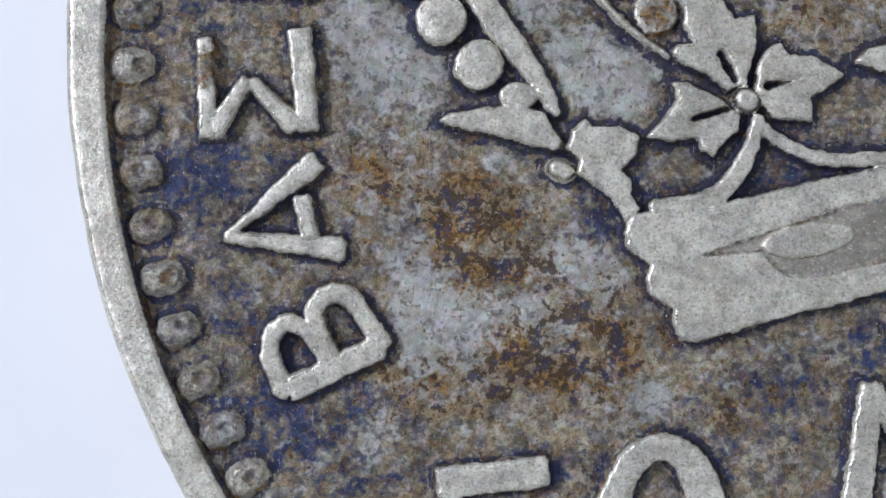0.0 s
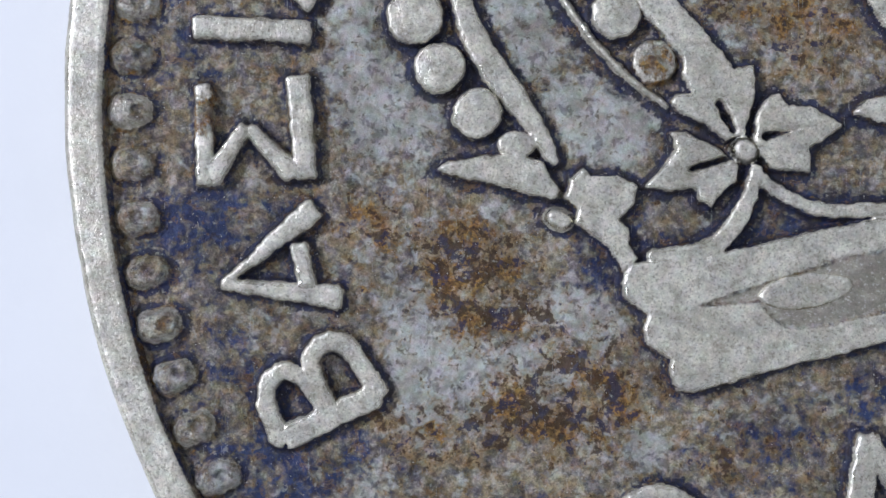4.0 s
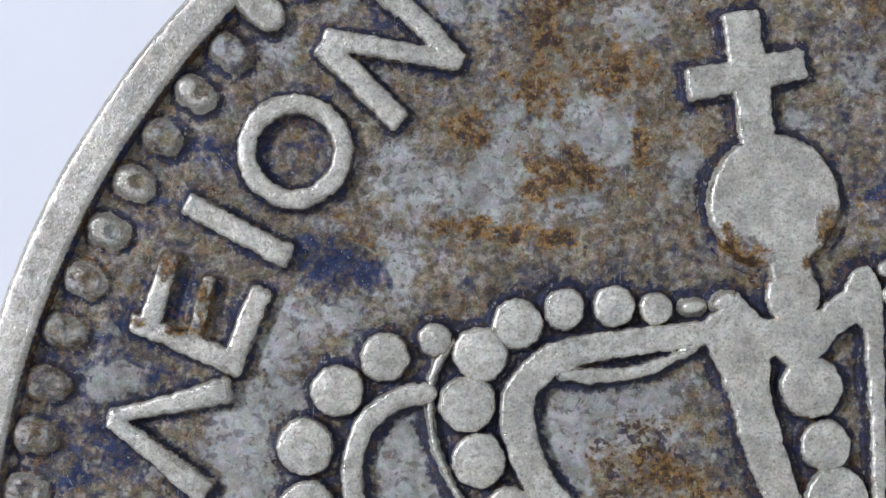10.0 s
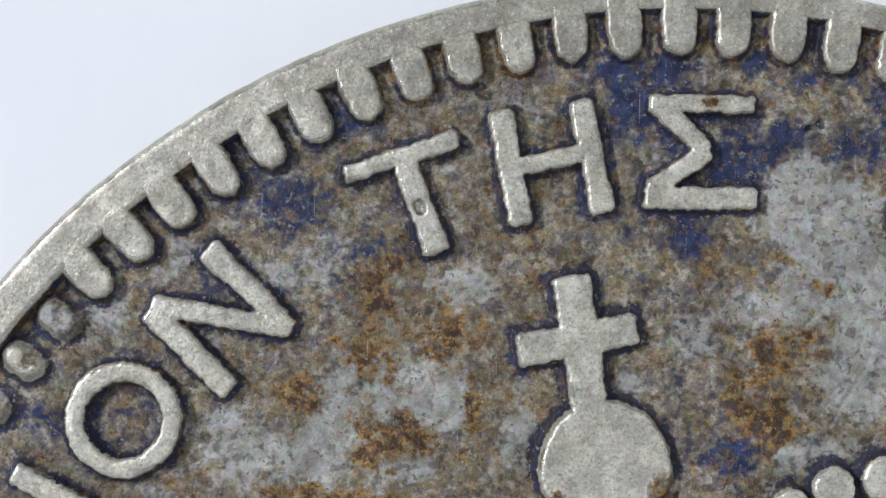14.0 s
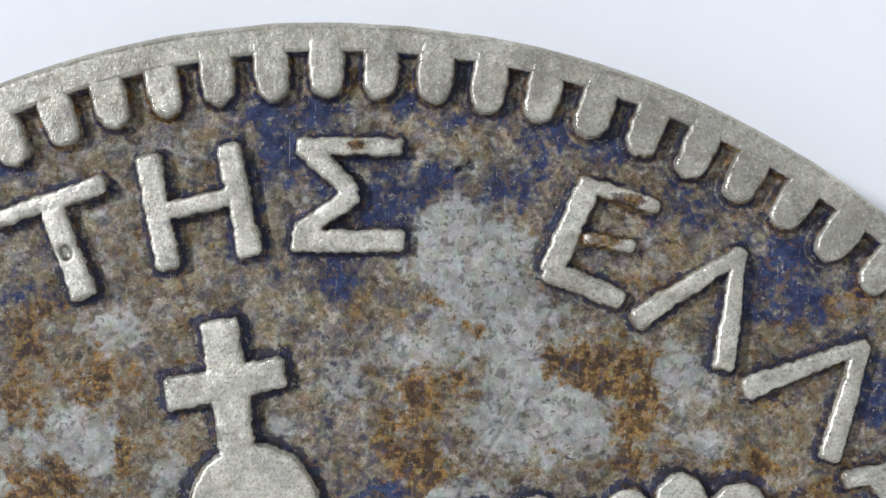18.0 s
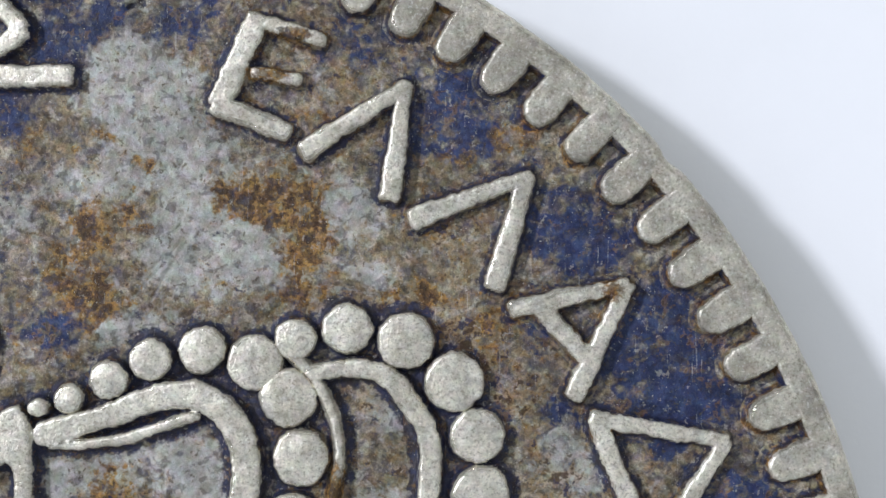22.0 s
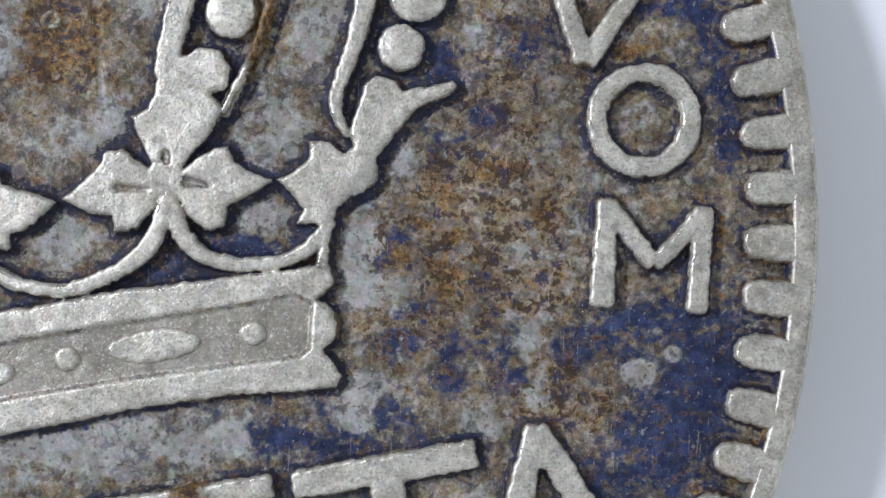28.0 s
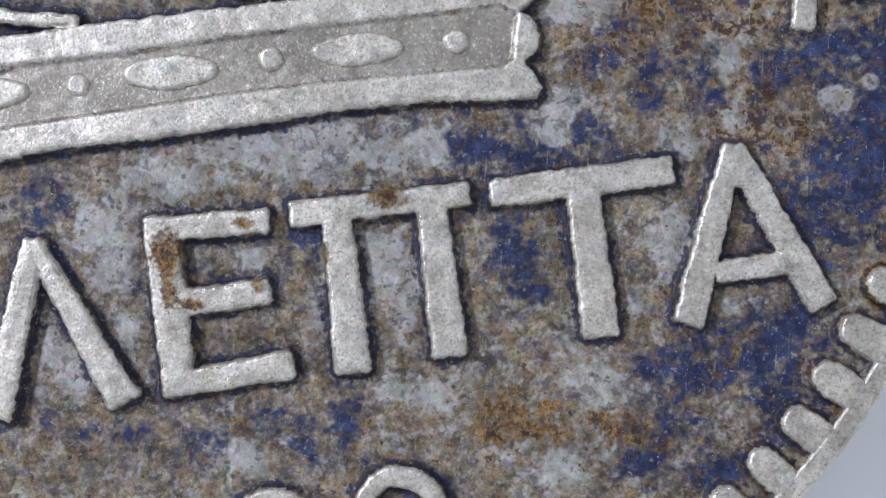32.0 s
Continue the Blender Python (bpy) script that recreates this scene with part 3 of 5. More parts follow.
STAINS["spots"] += [(-4.96, -1.71, 0.34, 0.34), (-4.56, -2.12, 0.28, 0.23), (-4.16, -2.17, 0.23, 0.17), (-3.76, -2.86, 0.34, 0.23), (-4.22, -3.32, 0.40, 0.20), (-3.36, -3.09, 0.17, 0.23), (-5.83, -1.26, 0.23, 0.23), (-2.28, -3.65, 0.28, 0.23), (-5.36, -3.43, 0.23, 0.17), (-4.56, -3.09, 0.23, 0.17)]  # dark clusters
STAINS["blue"] += [(-7.40, 2.57, 0.23, 0.23), (-7.77, 1.53, 0.17, 0.28), (-7.48, 1.43, 0.28, 0.17), (-7.93, 1.13, 0.17, 0.17), (-6.53, 4.38, 0.17, 0.23), (-5.30, 3.42, 0.23, 0.23), (-5.18, 3.19, 0.28, 0.17), (-8.25, 2.33, 0.17, 0.11), (-7.24, 2.81, 0.17, 0.11), (-7.85, 0.39, 0.17, 0.17), (-6.78, 2.93, 0.11, 0.23), (-6.32, 2.77, 0.11, 0.23)]  # further blots
STAINS["blue"] += [(-7.89, 1.50, 0.23, 0.23), (-7.60, 1.41, 0.23, 0.17), (-7.73, 2.08, 0.23, 0.17), (-7.33, 2.32, 0.23, 0.11), (-6.82, -0.05, 0.11, 0.23), (-7.75, 0.40, 0.17, 0.17), (-3.55, -0.40, 0.28, 0.17), (-4.55, 1.37, 0.11, 0.17), (-6.37, 0.02, 0.17, 0.17)]  # further blots
STAINS["blue"] += [(-6.50, -3.78, 0.34, 0.23), (-6.16, -3.43, 0.23, 0.23), (-6.97, -2.98, 0.17, 0.17), (-6.33, -4.23, 0.34, 0.17), (-6.62, -4.00, 0.28, 0.17), (-7.44, -1.14, 0.23, 0.17), (-7.84, -1.37, 0.23, 0.23), (-5.93, -3.78, 0.23, 0.17), (-4.22, -4.28, 0.28, 0.11), (-1.17, -1.30, 0.28, 0.17), (-6.68, -2.98, 0.23, 0.17)]  # further blots
STAINS["pale"] += [(-2.87, 4.99, 0.17, 0.17), (-3.89, 4.17, 0.28, 0.17), (-4.69, 4.33, 0.23, 0.23), (-2.13, 5.81, 0.23, 0.17), (-3.74, 5.90, 0.23, 0.23)]  # further blots
STAINS["spots"] += [(-2.16, 3.62, 0.34, 0.17), (-4.68, 3.81, 0.23, 0.23)]  # further blots
STAINS["crust"] += [(1.23, -3.05, 0.14, 0.07), (0.77, -3.92, 0.16, 0.09), (1.42, -3.68, 0.08, 0.10), (2.70, -2.69, 0.14, 0.08), (2.08, -3.31, 0.05, 0.23)]  # on letters
STAINS["blue"] += [(-8.30, 0.40, 0.17, 0.28)]  # inside the arches
STAINS["rust"] += [(1.20, 2.46, 0.23, 0.23), (0.90, 2.69, 0.23, 0.17), (1.45, 1.88, 0.17, 0.23)]  # inside the arches
STAINS["spots"] += [(1.03, 2.34, 0.28, 0.34), (1.39, 1.65, 0.28, 0.28), (0.93, 1.64, 0.23, 0.23)]  # inside the arches
STAINS["dusk"] += [(-1.09, 1.36, 0.34, 0.34)]  # inside the arches
STAINS["pale"] += [(-2.76, 1.17, 0.17, 0.28), (-2.47, 0.59, 0.28, 0.17)]  # inside the arches
STAINS["spots"] += [(-2.41, 1.00, 0.34, 0.34), (-1.55, 0.61, 0.34, 0.34), (-1.96, 1.64, 0.28, 0.23), (-1.26, 0.84, 0.23, 0.28), (-2.53, 1.46, 0.23, 0.23)]  # inside the arches
STAINS["dusk"] += [(7.85, -1.40, 0.34, 0.34)]  # single blots
STAINS["pale"] += [(7.25, -1.35, 0.17, 0.14), (7.60, -1.16, 0.11, 0.10), (6.11, -0.97, 0.11, 0.11), (4.44, 0.56, 0.11, 0.15), (4.79, 0.68, 0.15, 0.11)]  # single blots
STAINS["pale"] += [(2.99, 1.45, 0.23, 0.23), (1.06, 2.59, 0.34, 0.23)]  # single blots
STAINS["dusk"] += [(6.78, 3.06, 0.23, 0.28), (7.97, 4.00, 0.34, 0.45), (7.85, 4.47, 0.34, 0.34), (7.16, 3.47, 0.28, 0.23)]  # single blots
STAINS["pale"] += [(-2.49, 4.65, 0.26, 0.26), (-2.49, 4.62, 0.23, 0.23)]  # single blots
STAINS["pale"] += [(1.07, 5.70, 0.28, 0.23), (0.73, 5.01, 0.23, 0.23), (1.60, 5.01, 0.28, 0.28), (1.30, 6.34, 0.34, 0.34), (1.89, 4.78, 0.34, 0.23)]  # single blots
STAINS["blue"] += [(-5.50, 4.37, 0.11, 0.11), (-5.90, 4.37, 0.11, 0.11), (-4.40, 7.04, 0.23, 0.17)]  # small blots
STAINS["blue"] += [(4.51, -0.25, 0.14, 0.11), (4.93, -0.76, 0.23, 0.23), (5.29, -1.10, 0.23, 0.17), (5.62, -0.50, 0.17, 0.23), (5.76, -1.08, 0.23, 0.17), (4.72, -1.23, 0.17, 0.17), (4.28, -2.06, 0.23, 0.11)]  # small blots
STAINS["blue"] += [(6.78, 3.11, 0.23, 0.28), (6.98, 3.29, 0.23, 0.17), (6.63, 3.35, 0.17, 0.17)]  # small blots

# ---- shapes: all lengths below are millimetres on the coin's face ----
FIELD, TOP = 1.265, 1.40


def lattice(ix, iy, seed):
    h = (ix * 374761393 + iy * 668265263 + seed * 974711) & 0x7FFFFFFF
    h = ((h ^ (h >> 13)) * 1274126177) & 0x7FFFFFFF
    return ((h ^ (h >> 16)) & 0xFFFF) / 65535.0


def grit(x, y, scale, seed=0):
    """Smooth value noise, 0 to 1."""
    x, y = x * scale + 1000, y * scale + 1000
    ix, iy = np.floor(x).astype(np.int64), np.floor(y).astype(np.int64)
    u, v = x - ix, y - iy
    u, v = u * u * (3 - 2 * u), v * v * (3 - 2 * v)
    a, b = lattice(ix, iy, seed), lattice(ix + 1, iy, seed)
    c, d = lattice(ix, iy + 1, seed), lattice(ix + 1, iy + 1, seed)
    return (a * (1 - u) + b * u) * (1 - v) + (c * (1 - u) + d * u) * v


def cloud(x, y, scale, seed=0, octaves=4):
    """Octaves of noise, each turned and bent by the one before, so that no grid shows."""
    total, weight, last = 0.0, 0.0, 0.5
    for k in range(octaves):
        c, s, f = math.cos(0.6 + 1.1 * k), math.sin(0.6 + 1.1 * k), scale * 2 ** k
        bend = 0.9 * (last - 0.5) / f
        last = grit(c * x + s * y + bend, c * y - s * x - bend, f, seed + 17 * k)
        total = total + last * 0.55 ** k
        weight += 0.55 ** k
    return total / weight


def step(a, b, x):
    t = np.clip((x - a) / (b - a), 0, 1)
    return t * t * (3 - 2 * t)


def poly(points):
    """A filled outline: depth inside it, negative outside."""
    p = np.array(points)

    def depth(x, y):
        best, inside = np.full(x.shape, 1e9), np.zeros(x.shape, bool)
        for (ax, ay), (bx, by) in zip(p, np.roll(p, -1, 0)):
            ex, ey = bx - ax, by - ay
            t = np.clip(((x - ax) * ex + (y - ay) * ey) / (ex * ex + ey * ey + 1e-12), 0, 1)
            best = np.minimum(best, (x - ax - t * ex) ** 2 + (y - ay - t * ey) ** 2)
            inside ^= ((ay > y) != (by > y)) & (x < (bx - ax) * (y - ay) / (by - ay + 1e-12) + ax)
        return np.where(inside, 1, -1) * np.sqrt(best)
    return depth, (p[:, 0].min(), p[:, 1].min(), p[:, 0].max(), p[:, 1].max())


def bar(x0, y0, x1, y1, w0, w1=None):
    """A straight stroke with blunt ends, w0 wide at its start and w1 at its end."""
    w1 = w0 if w1 is None else w1
    along = Vector((x1 - x0, y1 - y0)).normalized()
    nx, ny = -along.y, along.x
    c = 0.035
    out = []
    for x, y, w, s in ((x0, y0, w0, 1), (x1, y1, w1, -1)):
        h = w / 2
        side = [(h, c * s), (h - c * 0.8, 0), (-h + c * 0.8, 0), (-h, c * s)]
        out += [(x + nx * a + along.x * b, y + ny * a + along.y * b) for a, b in (side if s > 0 else side[::-1])]
    return poly(out)


def line(points, width):
    """A bent stroke with round ends, smoothed between its points."""
    n = len(points)
    p = np.array(points, float)
    w = np.interp(np.arange(n), np.linspace(0, n - 1, np.size(width)), np.ravel(width)) / 2
    q = []
    for k in range(n - 1):
        a, b, c, d = p[max(k - 1, 0)], p[k], p[k + 1], p[min(k + 2, n - 1)]
        for t in np.linspace(0, 1, 6, endpoint=k == n - 2):
            spot = 0.5 * (2 * b + (c - a) * t + (2 * a - 5 * b + 4 * c - d) * t * t + (3 * b - a - 3 * c + d) * t ** 3)
            q.append((*spot, w[k] * (1 - t) + w[k + 1] * t))
    q = np.array(q)

    def depth(x, y):
        best = np.full(x.shape, -1e9)
        for (ax, ay, wa), (bx, by, wb) in zip(q[:-1], q[1:]):
            ex, ey = bx - ax, by - ay
            t = np.clip(((x - ax) * ex + (y - ay) * ey) / (ex * ex + ey * ey + 1e-12), 0, 1)
            best = np.maximum(best, wa + (wb - wa) * t - np.hypot(x - ax - t * ex, y - ay - t * ey))
        return best
    r = w.max()
    return depth, (q[:, 0].min() - r, q[:, 1].min() - r, q[:, 0].max() + r, q[:, 1].max() + r)


def disc(cx, cy, rx, ry=None, turn=0):
    ry = ry or rx
    c, s = math.cos(radians(turn)), math.sin(radians(turn))

    def depth(x, y):
        u, v = ((x - cx) * c + (y - cy) * s) / rx, ((y - cy) * c - (x - cx) * s) / ry
        k = np.hypot(u, v)
        return (1 - k) * k / np.maximum(np.hypot(u / rx, v / ry), 1e-6)if rx != ry else rx - np.hypot(x - cx, y - cy)
    r = max(rx, ry)
    return depth, (cx - r, cy - r, cx + r, cy + r)


RAISED = []


def depth_of(shapes, cuts, x, y):
    d = np.full(x.shape, -1e9)
    for depth, _ in shapes:
        d = np.maximum(d, depth(x, y))
    for depth, _ in cuts:
        d = np.minimum(d, -depth(x, y))
    return d


def sheet(name, x, y, z, keep, **weights):
    """A mesh over the kept cells of a grid of millimetres, with a weight at each point."""
    rows, cols = x.shape
    cell = keep[:-1, :-1] | keep[1:, :-1] | keep[:-1, 1:] | keep[1:, 1:]
    j, i = np.nonzero(cell)
    corner = np.stack([j * cols + i, j * cols + i + 1, (j + 1) * cols + i + 1, (j + 1) * cols + i], 1)
    used, index = np.unique(corner, return_inverse=True)
    co = np.stack([x.ravel()[used], y.ravel()[used], z.ravel()[used]], 1) * MM
    me = bpy.data.meshes.new(name)
    me.vertices.add(len(used))
    me.vertices.foreach_set("co", co.ravel())
    n = len(corner)
    me.loops.add(4 * n)
    me.loops.foreach_set("vertex_index", index.ravel().astype(np.int32))
    me.polygons.add(n)
    me.polygons.foreach_set("loop_start", np.arange(0, 4 * n, 4, dtype=np.int32))
    me.polygons.foreach_set("use_smooth", np.ones(n, bool))
    me.update(calc_edges=True)
    for key, v in weights.items():
        me.attributes.new(key, "FLOAT", "POINT").data.foreach_set("value", np.ascontiguousarray(v.ravel()[used], np.float32))
    me.materials.append(METAL)
    return me


def part(name, me, parent, label=""):
    ob = new(name, me)
    ob.parent = parent
    return tagged(ob, label)


def stain(x, y, kind):
    """How strongly a stain lies at each point: the sum of its soft blots, broken by clouds, 0 to 1."""
    w = np.zeros_like(x)
    across, down = x[0], y[:, 0]
    for cx, cy, rx, ry in STAINS[kind]:
        i0, i1 = np.searchsorted(across, (cx - 2.6 * rx, cx + 2.6 * rx))
        j0, j1 = np.searchsorted(down, (cy - 2.6 * ry, cy + 2.6 * ry))
        if i1 > i0 and j1 > j0:
            u, v = (x[j0:j1, i0:i1] - cx) / rx, (y[j0:j1, i0:i1] - cy) / ry
            near = w[j0:j1, i0:i1]
            w[j0:j1, i0:i1] = near + (1 - near) * 0.92 * np.exp(-0.75 * (u * u + v * v))
    return w


def tones(x, y, d, crown):
    """The field's toning at each point: rust, blue, pale, and the grime and painted shade round raised pieces."""
    dusk = stain(x, y, "dusk")
    bright = stain(x, y, "pale")
    film = stain(x, y, "film")
    pale = 0.27 - 0.25 * dusk - 0.2 * film + 0.85 * bright + 0.3 * (cloud(x, y, 0.9, 81, 5) - 0.5) - 0.3 * step(-0.16, -0.06, d)
    rust = 0.03 + 0.19 * film - 0.25 * dusk - 0.2 * bright + 0.78 * stain(x, y, "rust") + 0.2 * (cloud(x, y, 1.4, 85) - 0.5)
    blue = 0.04 + 0.36 * dusk + (0.55 + 0.37 * step(-4, 3, x + 0.6 * y)) * stain(x, y, "blue") + 0.35 * (cloud(x, y, 1.2, 88) - 0.5) + 0.35 * cloud(x, y, 1.1, 61) * step(-0.2, -0.05, d)
    spot = step(0.76, 0.9, pale)
    pale = pale + 0.1 * spot
    rust, blue = rust - 0.5 * spot, blue - 0.6 * spot
    # darkest at the foot of each raised piece: shade painted in with the grime
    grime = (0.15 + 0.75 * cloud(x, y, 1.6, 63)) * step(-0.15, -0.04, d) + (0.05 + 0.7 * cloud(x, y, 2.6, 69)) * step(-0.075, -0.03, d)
    # a wider band of the same round the crown's pieces
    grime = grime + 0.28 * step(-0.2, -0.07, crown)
    spots = 0.1 - 0.12 * bright + 0.42 * stain(x, y, "spots") + 0.3 * (cloud(x, y, 0.8, 91) - 0.5)
    return dict(rust=rust, blue=blue, pale=pale, grime=grime, spots=spots)


def ground(x, y):
    return FIELD + 0.014 * (cloud(x, y, 1.3, 71) - 0.5) + 0.008 * (grit(x, y, 9, 72) - 0.5)


def rim_dull(x, y):
    """The grey film on the rim, thicker to the north."""
    return np.clip(0.24 + 0.42 * y / 9 + 0.13 * step(0.4, 0.95, x / 9) + 1.0 * (cloud(x, y, 2.2, 98) - 0.5), 0, 1)


def raised(name, shapes, parent, label="", cuts=(), dips=(), top=TOP, soft=0.024, cell=0.02, rub=1.0, reach=99.0, tone=1.0, amber=0.0, others=(), dome=0.005, swell=0.1):
    """A piece of the relief: a rubbed flat top with worn, rounded edges and toned flanks that run out into the field."""
    box = np.array([b for _, b in shapes])
    x0, y0, x1, y1 = *(box[:, :2].min(0) - 0.16), *(box[:, 2:].max(0) + 0.16)
    x, y = np.meshgrid(np.arange(x0, x1, cell), np.arange(y0, y1, cell))
    ragged = 0.03 * (cloud(x, y, 3.2, 3, 2) - 0.5) + 0.026 * (cloud(x, y, 9, 4, 2) - 0.5) + 0.02 * (grit(x, y, 22, 5) - 0.5)
    d = own = depth_of(shapes, cuts, x, y) + ragged
    keep = (own > -0.13) & (np.hypot(x, y) < reach)
    for k, (s, c) in enumerate(others):       # pieces that run into one another share one top
        b = np.array([b for _, b in s])
        if (b[:, :2].min(0) < (x1, y1)).all() and (b[:, 2:].max(0) > (x0, y0)).all():
            near = depth_of(s, c, x, y) + ragged
            keep &= own > near - 0.014
            d = np.maximum(d, near)
    inner = parent is not coin and name not in ("bead", "denticle")
    RAISED.append((shapes, cuts, inner))
    low = ground(x, y) - 0.013 - 0.016 * step(-0.05, -0.13, d)
    z = low + (top - low) * step(-0.034, soft, d)
    dip = depth_of(dips, (), x, y)
    sunk = step(-0.03, 0.03, dip) * step(0, 0.05, d)
    z = z - 0.04 * sunk + 0.0006 * (len(RAISED) % 7)
    z = z + (0.01 * (cloud(x, y, 2.2, 8) - 0.5) + 0.008 * (grit(x, y, 6.5, 9) - 0.5)) * step(0, 0.1, d) + dome * step(-0.01, swell, d)
    if name == "denticle":      # its root dives under the land of the rim
        z = z - 0.012 * step(reach - 0.1, reach, np.hypot(x, y))
    crust = stain(x, y, "crust")
    worn = rub * step(-0.012, 0.03, d) * (0.8 + 0.4 * cloud(x, y, 1.7, 31)) * (1 - 0.95 * crust)
    # less bare metal in the dips, least along their borders
    worn = worn * (1 - 0.25 * sunk) * (1 - (0.2 + 0.6 * cloud(x, y, 3, 94)) * np.exp(-(dip / 0.035) ** 2))
    worn = worn + 0.5 * rub * step(-0.005, 0.01, d) * step(0.07, 0.03, d) * (1 - crust) * step(0.46, 0.62, cloud(x, y, 4.5, 34, 3))
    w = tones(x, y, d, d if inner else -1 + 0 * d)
    on, halo = step(-0.02, 0.03, d), cloud(x, y, 1.3, 57)
    w["rust"] = np.maximum(0.8 * crust * step(-0.04, 0.0, d), w["rust"] * (1 - 0.7 * on)) + amber * step(-0.07, -0.02, d) * step(0.05, 0.0, d) * (0.2 + 1.2 * halo)
    w["blue"] = (w["blue"] - 0.8 * amber * halo) * (1 - crust) * (1 - 0.75 * on)
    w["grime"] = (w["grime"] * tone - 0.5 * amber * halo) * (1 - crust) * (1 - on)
    w["pale"] = w["pale"] * (1 - on) + 0.45 * on
    w["spots"] = w["spots"] * (1 - on)
    dull = rim_dull(x, y) if name == "denticle" else 0.25 * cloud(x, y, 1.2, 97) + (1 - rub) * 0.8 + (0.42 + 0.7 * cloud(x, y, 3, 93)) * sunk
    me = sheet(name, x, y, z, keep, worn=worn, dull=dull, **w)
    return part(name, me, parent, label)


# ---- the card under the coin ----
def card():
    bm = bmesh.new()
    bmesh.ops.create_cube(bm, size=1.0)
    for v in bm.verts:
        v.co = Vector((v.co.x * 0.4, v.co.y * 0.4, (v.co.z - 0.5) * 0.002))
    me = bpy.data.meshes.new("table_card")
    bm.to_mesh(me)
    me.materials.append(CARD)
    tagged(new("table_card", me), "smooth white card lying flat under the coin", "card", kind="structure")


card()

# ---- the coin ----
coin = tagged(new("coin"), "worn toned silver-grey coin with a crown, lying on white card", "coin")


def letter(name, shapes, **more):
    return raised(name, shapes, coin, **{"amber": 0.1, **more})


QUEUE = []


def crown_base(name, shapes, **more):
    QUEUE.append((name, shapes, more))


def crown_part(name, shapes, **more):
    QUEUE.append((name, shapes, more))


def build_crown():
    """The headband first, then all that grows from it; pearls stand apart, the rest runs together."""
    crown = None
    joined = [(k, shapes, more.get("cuts", ())) for k, (name, shapes, more) in enumerate(QUEUE) if name not in ("pearl", "jewel", "bud", "wire")]
    for k, (name, shapes, more) in enumerate(QUEUE):
        others = [(s, c) for j, s, c in joined if j != k] if name not in ("pearl", "jewel", "bud", "wire") else ()
        if crown is None:
            crown = raised(name, shapes, coin, "worn raised crown with pearls, leaves and a cross", others=others, **more)
        else:
            raised(name, shapes, crown, others=others, **{"amber": 0.1, **more})


# the legend along the rim
letter("letter_beta", [bar(-6.76, -3.45, -5.81, -2.98, 0.25), line([(-6.81, -3.43), (-6.93, -3.12), (-6.92, -2.89), (-6.78, -2.76), (-6.58, -2.83), (-6.41, -3.04), (-6.32, -3.2)], 0.2), line([(-6.3, -3.15), (-6.46, -2.83), (-6.5, -2.64), (-6.36, -2.48), (-6.16, -2.49), (-5.99, -2.69), (-5.83, -2.95)], 0.2)])
letter("letter_alpha", [bar(-7.39, -1.89, -6.46, -1.12, 0.09, 0.25), bar(-7.41, -1.88, -6.19, -2.03, 0.14, 0.24), bar(-6.64, -1.47, -6.53, -1.93, 0.19)])
letter("letter_sigma", [bar(-7.62, 0.15, -7.58, -0.91, 0.19), bar(-7.56, -0.87, -7.16, -0.27, 0.22, 0.17), bar(-7.16, -0.29, -6.67, -0.8, 0.17, 0.23), bar(-6.66, 0.23, -6.56, -0.83, 0.26, 0.23)])
letter("letter_iota", [bar(-7.72, 0.71, -6.52, 0.67, 0.23, 0.25)])
letter("letter_lambda", [bar(-7.48, 1.73, -6.26, 2.03, 0.15, 0.25), bar(-7.46, 1.72, -6.47, 0.97, 0.16, 0.28)])
letter("letter_epsilon", [bar(-7.29, 2.7, -6.13, 2.26, 0.19, 0.24), bar(-6.28, 2.22, -5.97, 3.06, 0.24, 0.23), bar(-6.64, 2.52, -6.5, 3.18, 0.15), bar(-7.1, 2.65, -6.89, 3.4, 0.22, 0.19)], top=1.385)
letter("letter_iota", [bar(-6.77, 3.92, -5.7, 3.37, 0.23, 0.25)])
letter("letter_omicron", [disc(-5.67, 4.45, 0.59)], cuts=[disc(-5.67, 4.45, 0.386)])
letter("letter_nu", [bar(-5.43, 5.55, -4.59, 4.76, 0.26, 0.25), bar(-5.4, 5.61, -3.98, 5.38, 0.22, 0.2), bar(-3.98, 5.38, -4.86, 6.18, 0.19, 0.28)])
letter("letter_tau", [bar(-3.49, 6.94, -2.34, 7.33, 0.19), bar(-2.88, 7.08, -2.53, 6.17, 0.25, 0.28)], dips=[disc(-2.72, 6.63, 0.075, 0.055, -60)])
letter("letter_eta", [bar(-1.92, 7.62, -1.68, 6.46, 0.26), bar(-1.1, 7.75, -0.86, 6.6, 0.25), bar(-1.72, 7.05, -1.05, 7.21, 0.2)])
letter("letter_sigma", [bar(-0.4, 7.72, 0.69, 7.72, 0.18), bar(-0.33, 7.74, 0.19, 7.23, 0.23, 0.19), bar(0.21, 7.25, -0.38, 6.83, 0.2, 0.23), bar(-0.45, 6.76, 0.7, 6.76, 0.24, 0.22)])
letter("letter_epsilon", [bar(2.6, 7.41, 2.18, 6.43, 0.26, 0.26), bar(2.12, 6.49, 2.93, 6.16, 0.24, 0.2), bar(2.63, 7.32, 3.29, 7.11, 0.16), bar(2.5, 6.81, 3.04, 6.71, 0.14)], top=1.385, amber=0.35)
letter("letter_lambda", [bar(4.15, 6.66, 3.02, 5.96, 0.17, 0.23), bar(4.1, 6.7, 3.93, 5.47, 0.17, 0.24)])
letter("letter_lambda", [bar(5.41, 5.74, 4.14, 5.27, 0.15, 0.24), bar(5.35, 5.75, 4.99, 4.55, 0.19, 0.24)])
